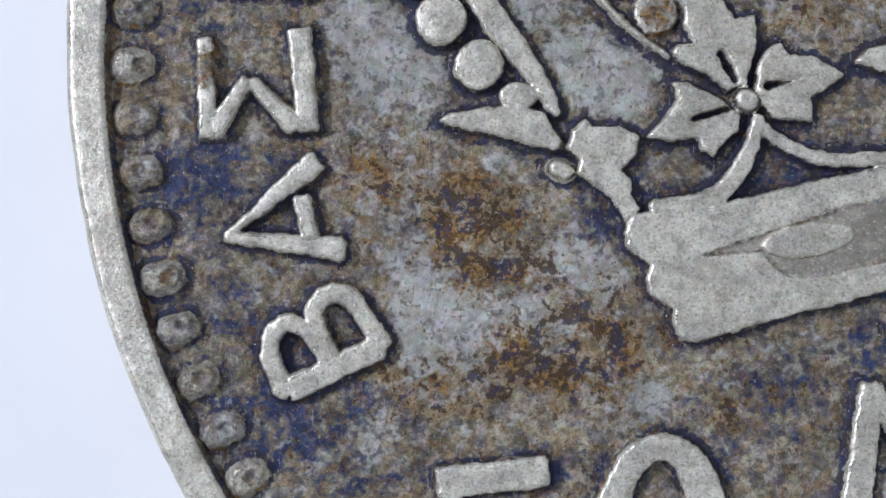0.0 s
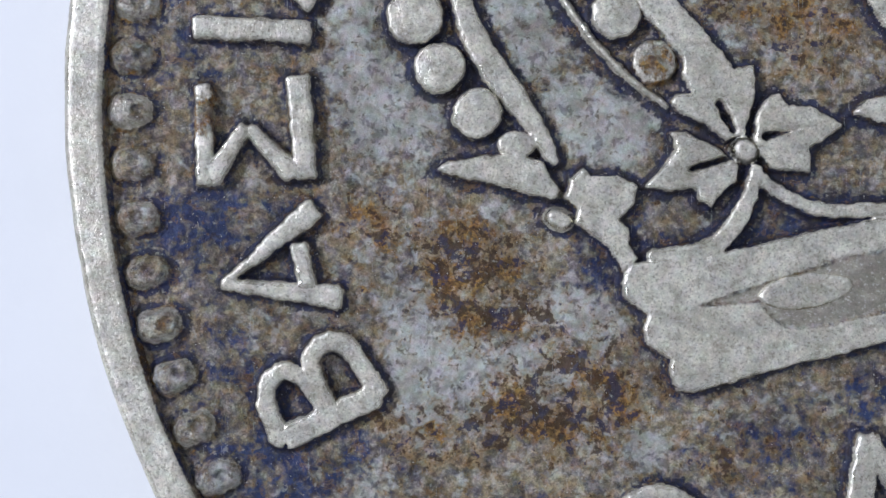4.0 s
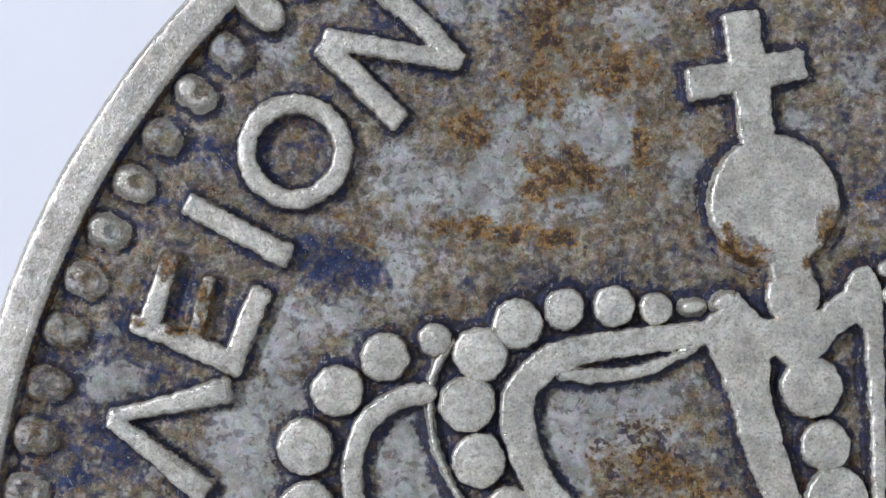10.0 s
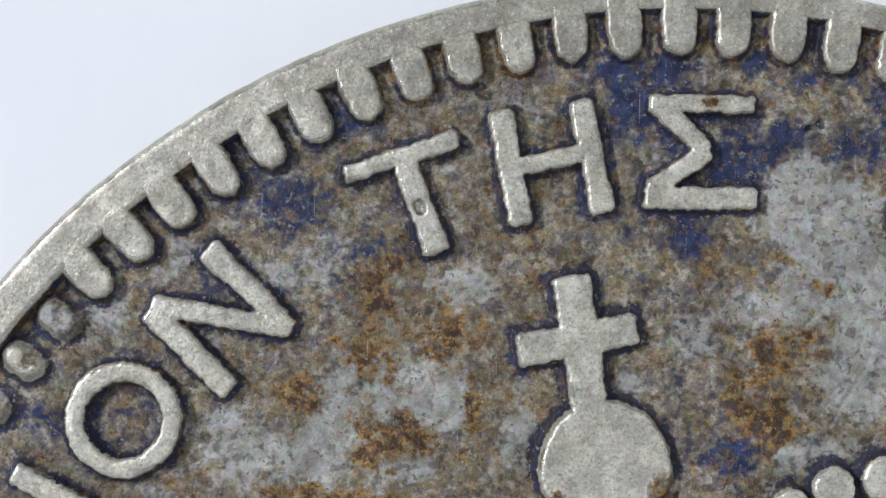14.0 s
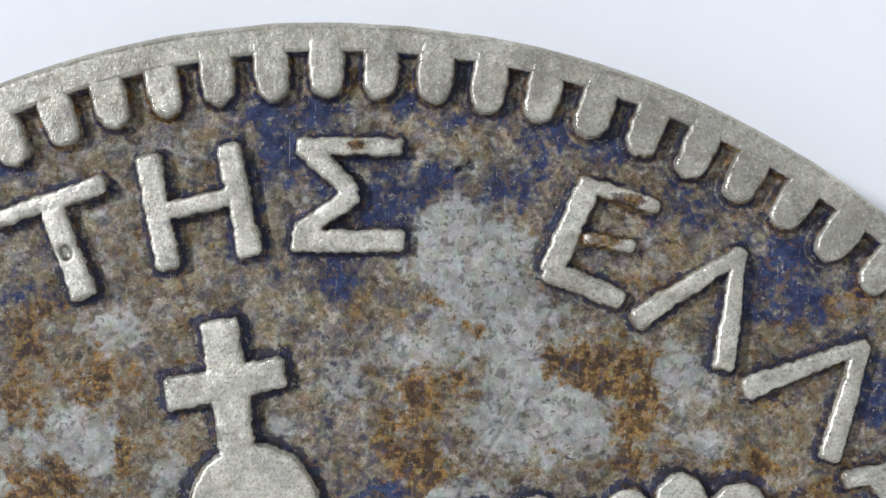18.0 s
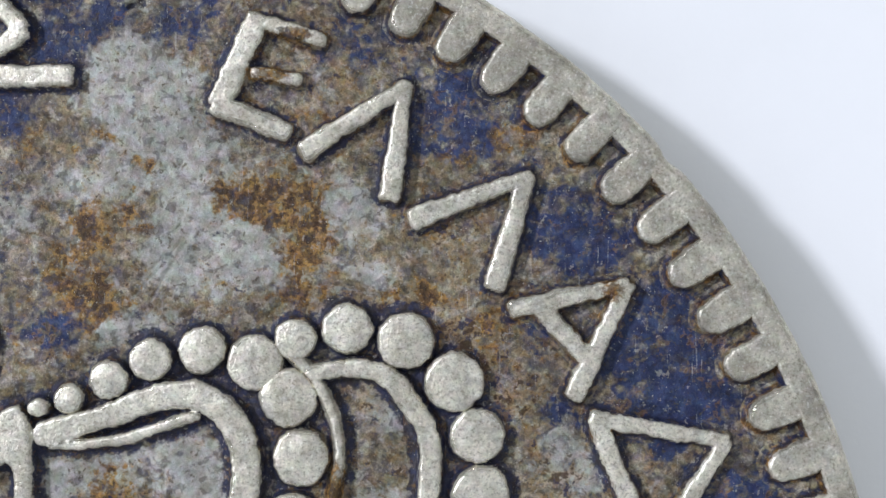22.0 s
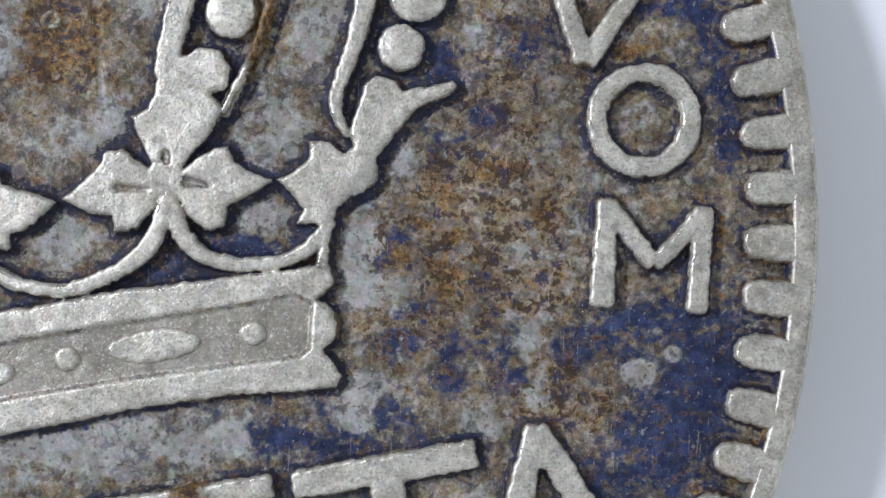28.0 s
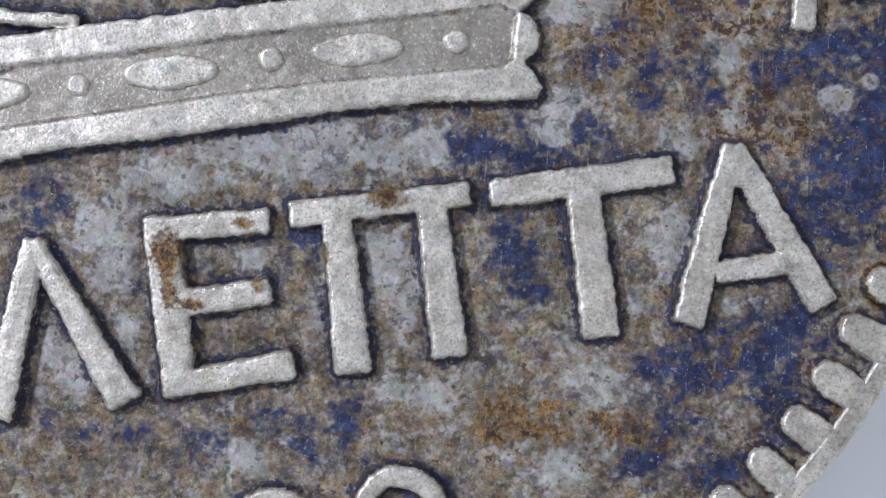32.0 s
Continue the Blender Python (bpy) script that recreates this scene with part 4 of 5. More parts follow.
letter("letter_alpha", [bar(6.4, 4.61, 5.14, 4.35, 0.16, 0.2), bar(6.38, 4.65, 5.8, 3.43, 0.18, 0.22), bar(5.46, 4.4, 5.95, 3.86, 0.2)], amber=0.35)
letter("letter_delta", [bar(5.96, 3.26, 7.4, 3.01, 0.19, 0.16), bar(6.02, 3.29, 6.59, 1.83, 0.19, 0.24), bar(7.37, 3.04, 6.59, 1.83, 0.16, 0.24)], amber=0.35)
letter("letter_omicron", [disc(7.2, 1.25, 0.59)], cuts=[disc(7.2, 1.25, 0.375)])
letter("letter_sigma", [bar(6.85, 0.43, 6.81, -0.67, 0.22, 0.26), bar(6.85, 0.37, 7.35, -0.23, 0.2, 0.19), bar(7.34, -0.24, 7.84, 0.32, 0.19, 0.2), bar(7.84, 0.38, 7.79, -0.71, 0.22, 0.22)])
# the value and the date below the crown
letter("letter_tau", [bar(3.7, -2.58, 5.59, -2.2, 0.31, 0.31), bar(4.65, -2.41, 4.96, -3.97, 0.36, 0.39)])
letter("letter_pi", [bar(1.68, -2.94, 3.53, -2.59, 0.28, 0.26), bar(2.16, -2.87, 2.46, -4.52, 0.33, 0.39), bar(3.12, -2.69, 3.43, -4.28, 0.34, 0.37)])
letter("letter_epsilon", [bar(0.37, -3.12, 0.72, -4.87, 0.35, 0.37), bar(0.21, -3.19, 1.49, -3.01, 0.26, 0.27), bar(0.54, -3.94, 1.56, -3.72, 0.28), bar(0.61, -4.75, 1.85, -4.45, 0.28, 0.31)])
letter("letter_lambda", [bar(-0.89, -3.35, -1.15, -5.23, 0.25, 0.35), bar(-0.93, -3.38, 0.17, -4.97, 0.2, 0.37)])
letter("letter_alpha", [bar(6.18, -1.88, 5.83, -3.78, 0.25, 0.34), bar(6.16, -1.92, 7.22, -3.5, 0.27, 0.34), bar(6.06, -3.23, 6.83, -3.06, 0.24), disc(6.27, -2.18, 0.15, 0.19, 30)])
letter("digit", [line([(2.66, -5.88), (2.69, -5.71), (2.82, -5.57), (2.99, -5.52), (3.18, -5.55), (3.34, -5.67), (3.38, -5.84), (3.28, -6.04), (3.04, -6.14), (2.8, -6.08), (2.66, -5.88)], 0.22)])
letter("digit", [line([(1.42, -6.08), (1.5, -5.91), (1.72, -5.83), (1.95, -5.88), (2.05, -6.04), (1.76, -6.43), (1.42, -6.08)], 0.2)])
letter("digit", [bar(-5.28, -4.37, -4.12, -4.25, 0.33, 0.31), bar(-5.11, -4.42, -5.16, -5.11, 0.24, 0.24)])
letter("digit", [disc(-3.02, -4.86, 0.681, 0.993, -4)], cuts=[disc(-3.06, -4.86, 0.295, 0.726, -4)])
# the crown: headband
crown_base("crown", [poly([(-3.01, -1.6), (-2.55, -1.59), (-1.7, -1.39), (-0.82, -1.18), (0.32, -0.96), (1.35, -0.76), (1.84, -0.65), (2.98, -0.48), (3.9, -0.33), (4, -0.33), (4.08, -0.47), (3.99, -0.62), (3.91, -0.68), (4.06, -0.76), (4.13, -0.9), (4.11, -1.1), (3.98, -1.19), (4.1, -1.31), (4.19, -1.45), (4.14, -1.57), (3.94, -1.6), (3.02, -1.69), (1.88, -1.88), (1.56, -1.98), (0.42, -2.22), (-0.72, -2.44), (-1.71, -2.69), (-2.64, -2.96), (-2.81, -2.95), (-2.89, -2.78), (-2.9, -2.62), (-3.12, -2.47), (-3.16, -2.34), (-3.12, -2.18), (-3.36, -1.99), (-3.37, -1.87), (-3.29, -1.67)])], dips=[poly([(-2.3, -2.06), (-2.64, -2.1), (-2.24, -1.95), (-1.73, -1.79), (-1.27, -1.64), (-1.36, -1.63), (-0.22, -1.42), (0.92, -1.17), (2.06, -0.95), (3.21, -0.74), (3.68, -0.63), (3.88, -0.72), (3.86, -0.95), (3.86, -1.18), (3.76, -1.27), (3.25, -1.35), (2.1, -1.53), (0.96, -1.75), (-0.18, -2.01), (-1.31, -2.26), (-1.22, -2.26), (-1.56, -2.3), (-1.76, -2.28), (-1.9, -2.17), (-2, -2.04)])])
crown_part("jewel", [disc(2.26, -1.2, 0.511, 0.21, 8)], soft=0.07)
crown_part("jewel", [disc(0.37, -1.56, 0.522, 0.221, 8)], soft=0.07)
crown_part("jewel", [disc(-1.53, -1.92, 0.511, 0.216, 8)], soft=0.07)
crown_part("jewel", [disc(3.27, -1.04, 0.165)], soft=0.07)
crown_part("jewel", [disc(1.39, -1.35, 0.165)], soft=0.07)
crown_part("jewel", [disc(-0.56, -1.76, 0.165)], soft=0.07)
# the crown: arches and wires
crown_part("arch", [line([(-4.29, 2.03), (-4.56, 1.97), (-4.83, 1.78), (-4.99, 1.49), (-5.02, 1.12), (-4.91, 0.72), (-4.69, 0.32), (-4.42, -0.04), (-4.22, -0.33), (-4.06, -0.63)], [0.22, 0.22, 0.23, 0.23, 0.23, 0.25, 0.28, 0.27, 0.2, 0.09])])
crown_part("wire", [line([(-4.03, 2.54), (-4.2, 2.29), (-4.26, 1.98), (-4.21, 1.56), (-4.05, 1.17), (-3.76, 0.72), (-3.4, 0.32)], [0.11, 0.11, 0.11, 0.11, 0.11, 0.1, 0.09]), line([(-3.75, 0.68), (-3.49, 0.4), (-3.23, 0.17), (-2.92, -0.05)], [0.09, 0.08, 0.08, 0.07])], soft=0.05, top=1.37)
crown_part("arch", [line([(-1.51, 2.68), (-2.09, 2.6), (-2.66, 2.51), (-3, 2.4)], [0.26, 0.28, 0.29, 0.31]), line([(-3, 2.4), (-3.28, 2.17), (-3.37, 1.86), (-3.29, 1.46), (-3.09, 1.07), (-2.8, 0.74), (-2.54, 0.44)], [0.31, 0.34, 0.36, 0.35, 0.35, 0.36, 0.36])])
crown_part("arch", [line([(-1.58, 2.54), (-2.09, 2.31), (-2.6, 2.23), (-2.94, 2.26)], [0.08, 0.13, 0.16, 0.15])], top=1.38)
crown_part("arch", [line([(0.42, 3.11), (0.99, 3.26), (1.56, 3.47), (1.96, 3.5)], [0.25, 0.26, 0.28, 0.28]), line([(1.96, 3.5), (2.25, 3.34), (2.44, 3.02), (2.48, 2.68), (2.41, 2.28), (2.28, 1.62)], [0.31, 0.32, 0.32, 0.3, 0.28, 0.25])])
crown_part("arch", [line([(0.5, 2.98), (1.22, 3.05), (1.62, 3.18), (1.97, 3.29)], [0.1, 0.12, 0.12, 0.1])], top=1.38)
crown_part("wire", [line([(2.91, 3.94), (3.17, 3.65), (3.36, 3.28), (3.42, 2.9), (3.35, 2.44), (3.19, 1.86), (2.89, 1.22)], [0.17, 0.16, 0.15, 0.14, 0.14, 0.13, 0.12])], soft=0.05, top=1.392)
crown_part("arch", [line([(3.15, 3.71), (3.57, 3.77), (3.94, 3.67), (4.09, 3.48), (4.31, 3.14), (4.35, 2.68), (4.24, 2.04), (4.04, 1.38), (4.16, 1.03)], [0.18, 0.2, 0.22, 0.24, 0.23, 0.23, 0.2, 0.13, 0.07])])
crown_part("arch", [poly([(-1.55, 2.77), (-1.15, 3.12), (-0.92, 2.86), (-0.84, 2.41), (-0.84, 2.13), (-0.69, 1.62), (-0.52, 1.12), (-0.32, 0.62), (-0.62, 0.61), (-0.91, 1.06), (-1.14, 1.62), (-1.25, 2.07), (-1.4, 2.4), (-1.52, 2.63)])])
crown_part("arch", [poly([(-0.35, 2.94), (-0.13, 3.13), (-0.02, 3.36), (0.15, 3.4), (0.28, 3.23), (0.32, 2.55), (0.35, 0.63), (0.22, 0.63), (0.16, 2.09), (0.1, 2.71), (0.02, 2.8), (-0.18, 2.66)])])
crown_part("cap", [poly([(-0.93, 2.86), (-0.85, 2.83), (-0.35, 2.96), (-0.21, 2.82), (-0.17, 2.65), (-0.29, 2.49), (-0.41, 2.39), (-0.63, 2.35), (-0.78, 2.46), (-0.95, 2.38), (-1.2, 2.32), (-1.4, 2.5), (-1.52, 2.73), (-1.21, 3.03)])])
# the crown: pearls
crown_part("pearl", [disc(-5.5, 1.47, 0.289)], soft=0.026, dome=0.018, swell=0.2)
crown_part("pearl", [disc(-5.47, 0.84, 0.295)], soft=0.026, dome=0.018, swell=0.2)
crown_part("pearl", [disc(-5.22, 0.31, 0.267)], soft=0.026, dome=0.018, swell=0.2)
crown_part("pearl", [disc(-4.83, -0.15, 0.261)], soft=0.026, dome=0.018, swell=0.2)
crown_part("pearl", [disc(-5.19, 2.04, 0.267)], soft=0.026, dome=0.018, swell=0.2)
crown_part("pearl", [disc(-3.75, 1.36, 0.278)], soft=0.026, dome=0.018, swell=0.2)
crown_part("pearl", [disc(-3.43, 0.87, 0.255)], soft=0.026, dome=0.018, swell=0.2)
crown_part("pearl", [disc(-3.03, 0.39, 0.227)], soft=0.026, dome=0.018, swell=0.2, top=1.33)
crown_part("pearl", [disc(-4.72, 2.38, 0.244)], soft=0.026, dome=0.018, swell=0.2)
crown_part("pearl", [disc(-4.21, 2.58, 0.17)], soft=0.026, dome=0.018, swell=0.2)
crown_part("pearl", [disc(-3.76, 2.43, 0.284)], soft=0.026, dome=0.018, swell=0.2)
crown_part("pearl", [disc(-3.88, 1.93, 0.289)], soft=0.026, dome=0.018, swell=0.2)
crown_part("pearl", [disc(-3.39, 2.74, 0.261)], soft=0.026, dome=0.018, swell=0.2)
crown_part("pearl", [disc(-2.91, 2.9, 0.21)], soft=0.026, dome=0.018, swell=0.2)
crown_part("pearl", [disc(-2.42, 2.94, 0.221)], soft=0.026, dome=0.018, swell=0.2)
crown_part("pearl", [disc(-1.99, 2.92, 0.17)], soft=0.026, dome=0.018, swell=0.2)
crown_part("pearl", [disc(-1.62, 2.95, 0.159, 0.114, 1)], soft=0.08)
crown_part("pearl", [disc(-1.29, 3, 0.17, 0.136, 21)], soft=0.08)
crown_part("pearl", [disc(-0.61, 3.07, 0.284)], soft=0.026, dome=0.018, swell=0.2)
crown_part("pearl", [disc(-0.41, 2.16, 0.318)], soft=0.026, dome=0.018, swell=0.2)
crown_part("pearl", [disc(-0.27, 1.58, 0.255)], soft=0.026, dome=0.018, swell=0.2)
crown_part("pearl", [disc(-0.16, 1.04, 0.329)], soft=0.026, dome=0.018, swell=0.2)
crown_part("pearl", [disc(0.35, 3.37, 0.108)], soft=0.026, dome=0.018, swell=0.2)
crown_part("pearl", [disc(0.67, 3.46, 0.159)], soft=0.026, dome=0.018, swell=0.2)
crown_part("pearl", [disc(1.07, 3.65, 0.204)], soft=0.026, dome=0.018, swell=0.2)
crown_part("pearl", [disc(1.49, 3.86, 0.221)], soft=0.026, dome=0.018, swell=0.2)
crown_part("pearl", [disc(2.02, 3.95, 0.244)], soft=0.026, dome=0.018, swell=0.2)
crown_part("pearl", [disc(2.57, 3.82, 0.289)], soft=0.026, dome=0.018, swell=0.2)
crown_part("pearl", [disc(2.97, 4.06, 0.216)], soft=0.026, dome=0.018, swell=0.2)
crown_part("pearl", [disc(3.51, 4.16, 0.261)], soft=0.026, dome=0.018, swell=0.2)
crown_part("pearl", [disc(4.1, 4.04, 0.301)], soft=0.026, dome=0.018, swell=0.2)
crown_part("pearl", [disc(4.59, 3.62, 0.306)], soft=0.026, dome=0.018, swell=0.2)
crown_part("pearl", [disc(4.83, 3.07, 0.284)], soft=0.026, dome=0.018, swell=0.2)
crown_part("pearl", [disc(4.86, 2.48, 0.301)], soft=0.026, dome=0.018, swell=0.2)
crown_part("pearl", [disc(4.69, 1.92, 0.244)], soft=0.026, dome=0.018, swell=0.2)
crown_part("pearl", [disc(2.9, 3.47, 0.301)], soft=0.026, dome=0.018, swell=0.2)
crown_part("pearl", [disc(3.03, 2.85, 0.289)], soft=0.026, dome=0.018, swell=0.2)
crown_part("pearl", [disc(2.94, 2.23, 0.267)], soft=0.026, dome=0.018, swell=0.2)
# the crown: leaves and stems
crown_part("leaf", [poly([(-2.75, 0.49), (-2.84, 0.69), (-2.64, 0.75), (-2.35, 0.5), (-2.24, 0.33), (-2.04, 0.35), (-2.02, 0.08), (-2.08, -0.15), (-2.13, -0.37), (-2.23, -0.37), (-2.32, -0.41), (-2.58, -0.24), (-2.77, -0.13), (-2.9, -0.02), (-2.83, 0.06), (-2.69, 0.08), (-2.78, 0.26)])], cuts=[bar(-2.4, 0, -2.23, -0.35, 0.08, 0.05)])
crown_part("leaf", [poly([(-2.29, -0.58), (-2.49, -0.44), (-2.72, -0.32), (-2.88, -0.33), (-2.83, -0.5), (-3, -0.73), (-3.16, -0.89), (-2.88, -0.94), (-2.63, -0.9), (-2.59, -1.02), (-2.46, -1.08), (-2.34, -0.92), (-2.2, -0.83), (-2.19, -0.66)])], cuts=[bar(-2.7, -0.71, -2.29, -0.59, 0.05, 0.08)])
crown_part("leaf", [poly([(-2.05, -0.38), (-2.01, -0.12), (-1.9, 0.02), (-1.78, 0.07), (-1.69, -0.06), (-1.47, -0.06), (-1.3, -0.15), (-1.14, -0.24), (-1.3, -0.37), (-1.47, -0.48), (-1.47, -0.72), (-1.64, -0.72), (-1.86, -0.69), (-1.95, -0.58)])], cuts=[bar(-1.95, -0.37, -1.58, -0.3, 0.08, 0.03)])
crown_part("boss", [disc(-2.12, -0.51, 0.153)], soft=0.08)
crown_part("stem", [line([(-2.02, -0.72), (-2.1, -1.01), (-2.28, -1.33), (-2.54, -1.52), (-3.05, -1.59)], [0.15, 0.19, 0.2, 0.18, 0.16])])
crown_part("stem", [line([(-2.02, -0.75), (-1.78, -0.94), (-1.47, -1.07), (-1.13, -1.12), (-0.67, -1.1)], [0.14, 0.14, 0.15, 0.15, 0.16])])
crown_part("leaf", [poly([(-5.23, -0.72), (-5.12, -0.64), (-4.81, -0.59), (-4.41, -0.55), (-4.16, -0.66), (-3.97, -0.93), (-4.04, -1.03), (-4.3, -0.97), (-4.64, -0.87), (-4.98, -0.81)]), disc(-4.44, -0.46, 0.204, 0.136, 1)])
crown_part("bud", [disc(-4, -1.21, 0.17, 0.119, -21)], soft=0.08)
crown_part("leaf", [poly([(-3.96, -1), (-3.9, -0.8), (-3.76, -0.68), (-3.68, -0.77), (-3.42, -0.77), (-3.21, -0.88), (-3.25, -1.08), (-3.39, -1.22), (-3.3, -1.3), (-3.29, -1.47), (-3.21, -1.61), (-3.35, -1.73), (-3.5, -1.5), (-3.73, -1.34), (-3.84, -1.25), (-3.81, -1.11)])])
crown_part("leaf", [poly([(2.33, 1.76), (2.5, 1.79), (2.62, 1.87), (2.85, 1.86), (2.96, 1.66), (2.92, 1.46), (2.75, 1.39), (2.9, 1.25), (2.79, 1.02), (2.62, 0.81), (2.43, 0.63), (2.28, 0.66), (2.16, 0.74), (1.98, 1.02), (1.95, 1.14), (2.12, 1.23), (2.2, 1.52)]), poly([(2, 0.98), (2.17, 0.68), (2.35, 0.46), (2.54, 0.69), (2.75, 0.96), (2.35, 1.18)])], dips=[disc(2.32, 0.72, 0.045, 0.079, 2)])
crown_part("leaf", [poly([(2.36, 0.44), (2.15, 0.62), (1.87, 0.81), (1.67, 0.78), (1.65, 0.64), (1.45, 0.43), (1.26, 0.27), (1.52, 0.15), (1.78, 0.11), (1.82, -0.05), (2.05, -0.01), (2.21, 0.19)])], dips=[bar(1.8, 0.4, 2.17, 0.39, 0.07, 0.03)])
crown_part("leaf", [poly([(2.38, 0.46), (2.6, 0.72), (2.8, 0.83), (2.94, 0.85), (3.03, 0.71), (3.18, 0.6), (3.43, 0.52), (3.19, 0.37), (2.96, 0.24), (2.94, 0.03), (2.79, -0.01), (2.59, 0.12), (2.44, 0.32)])], dips=[bar(2.49, 0.49, 2.8, 0.45, 0.11, 0.05)])
# flush filler disc added where the east leaves meet, not a separate boss
crown_part("boss", [disc(2.33, 0.51, 0.204)])
crown_part("leaf", [poly([(-1.05, -0.12), (-0.89, 0.01), (-0.55, 0.1), (-0.32, -0.07), (-0.55, -0.25), (-0.78, -0.22)])])
crown_part("leaf", [poly([(1.23, 0.24), (0.99, 0.34), (0.84, 0.36), (0.66, 0.41), (0.61, 0.54), (0.46, 0.51), (0.23, 0.45), (0, 0.38), (-0.1, 0.17), (0.02, -0.06), (0.26, -0.12), (0.44, -0.22), (0.61, -0.26), (0.77, -0.27), (0.76, -0.11), (1, 0.01)])], cuts=[bar(0.02, 0.01, 0.52, 0.12, 0.12, 0.05)])
crown_part("stem", [line([(2.36, 0.26), (2.18, -0.19), (1.95, -0.39), (1.66, -0.55), (1.38, -0.65), (1.15, -0.66), (0.86, -0.61), (0.56, -0.48), (0.36, -0.34), (0.09, -0.14), (-0.16, 0.17)], [0.24, 0.2, 0.18, 0.17, 0.16, 0.15, 0.15, 0.15, 0.15, 0.14, 0.14])])
crown_part("stem", [line([(2.37, 0.24), (2.6, -0.18), (2.98, -0.33), (3.44, -0.32), (3.78, -0.19), (4.01, 0.1)], [0.24, 0.18, 0.16, 0.15, 0.15, 0.15])])
crown_part("leaf", [poly([(3.46, 0.53), (3.64, 0.64), (3.8, 0.76), (3.79, 0.93), (3.97, 0.94), (4.15, 0.8), (4.24, 0.89), (4.19, 1.06), (4.25, 1.29), (4.3, 1.52), (4.44, 1.63), (4.65, 1.59), (4.72, 1.48), (5, 1.54), (5.23, 1.6), (5.29, 1.54), (5.17, 1.43), (4.89, 1.31), (4.75, 1.16), (4.61, 0.95), (4.48, 0.78), (4.48, 0.55), (4.36, 0.43), (4.22, 0.39), (4.11, 0.25), (4.05, 0.07), (4, -0.33), (3.9, -0.33), (3.92, 0.07), (3.68, 0.09), (3.74, 0.24), (3.59, 0.41)])])
crown_part("cross", [bar(-1.18, 5.95, -0.97, 4.6, 0.4, 0.37), bar(-1.71, 5.19, -0.5, 5.44, 0.34, 0.32)])
crown_part("orb", [disc(-0.81, 4.03, 0.681), bar(-0.72, 3.7, -0.6, 3.14, 0.46, 0.46)], soft=0.05)
build_crown()
# a struck ring mark in the field and hairline scratches
letter("ring_mark", [disc(1.06, 2.13, 0.102)], cuts=[disc(1.06, 2.13, 0.045)], top=1.277, soft=0.03, rub=0.4, tone=0.2)
SCRATCHES = []
SCRATCHES.append((line([(1.49, 4.46), (1.69, 4.83), (1.9, 5.16)], 0.02), 0.9))
SCRATCHES.append((line([(2.92, 4.77), (3.32, 4.6), (3.83, 4.47)], 0.03), 0.7))
SCRATCHES.append((line([(3.11, 4.64), (3.63, 4.51), (4.2, 4.41)], 0.03), 0.8))
SCRATCHES.append((line([(1.56, 2.32), (1.6, 1.62), (1.64, 1.16)], 0.03), 0.7))
SCRATCHES.append((line([(1.55, 2.58), (1.58, 1.89), (1.6, 1.32)], 0.03), 0.7))
SCRATCHES.append((line([(-5.45, -1.56), (-5.44, -1.73)], 0.03), 0.5))
SCRATCHES.append((line([(-5.16, -2.98), (-4.94, -2.78), (-4.71, -2.61)], 0.02), 0.8))
SCRATCHES.append((line([(-5.11, -2.92), (-4.77, -2.69)], 0.02), 0.7))
SCRATCHES.append((line([(-1.94, 1.97), (-1.92, 1.55)], 0.02), 0.7))
SCRATCHES.append((line([(-2.86, 1.3), (-2.77, 0.85)], 0.02), 0.6))
SCRATCHES.append((line([(-3.45, 4.23), (-3.28, 4.46)], 0.03), 0.6))
SCRATCHES.append((line([(1.21, -4.81), (1.23, -5.27), (1.26, -5.78)], 0.05), 0.8))
SCRATCHES.append((line([(2.96, -2.18), (3.04, -2.38)], 0.03), 0.7))
SCRATCHES.append((line([(5.12, -4.71), (5.16, -5.11)], 0.02), 0.7))
SCRATCHES.append((line([(0.58, 4.66), (0.68, 5.34), (0.7, 5.57)], 0.02), 0.6))
SCRATCHES.append((line([(-1.28, 8.98), (-0.94, 8.92)], 0.02), 0.3))
SCRATCHES.append((line([(1.5, 2.64), (1.53, 2.16), (1.57, 1.63)], 0.03), 0.8))
SCRATCHES.append((line([(1.63, 2.76), (1.62, 2.36)], 0.02), 0.6))
SCRATCHES.append((line([(2.1, 2.5), (1.92, 2.32), (1.77, 2.15)], 0.02), 0.6))
SCRATCHES.append((line([(0.74, 2.84), (0.82, 2.67), (0.88, 2.53)], 0.02), 0.4))
SCRATCHES.append((line([(1.29, 4.47), (1.54, 4.76), (1.86, 5.15)], 0.02), 0.8))
SCRATCHES.append((line([(1.31, 4.59), (1.66, 4.96)], 0.015), 0.6))
SCRATCHES.append((line([(2.70, 4.88), (3.22, 4.59), (3.79, 4.47)], 0.025), 0.8))
SCRATCHES.append((line([(2.83, 4.76), (3.41, 4.58), (3.99, 4.49)], 0.025), 0.7))
SCRATCHES.append((line([(1.35, 4.59), (1.81, 4.99)], 0.02), 0.7))
SCRATCHES.append((line([(0.63, 2.97), (0.87, 2.50)], 0.02), 0.7))
SCRATCHES.append((line([(1.46, 2.58), (1.53, 2.00), (1.57, 1.65)], 0.025), 0.8))
SCRATCHES.append((line([(1.87, 2.36), (2.16, 2.54)], 0.015), 0.5))
SCRATCHES.append((line([(-5.19, -2.98), (-4.90, -2.80)], 0.02), 0.7))
SCRATCHES.append((line([(-5.48, -1.54), (-5.39, -1.77)], 0.02), 0.6))
SCRATCHES.append((line([(-5.76, -2.63), (-5.59, -2.29)], 0.015), 0.6))
SCRATCHES.append((line([(-5.71, -2.17), (-5.19, -1.89)], 0.015), 0.5))
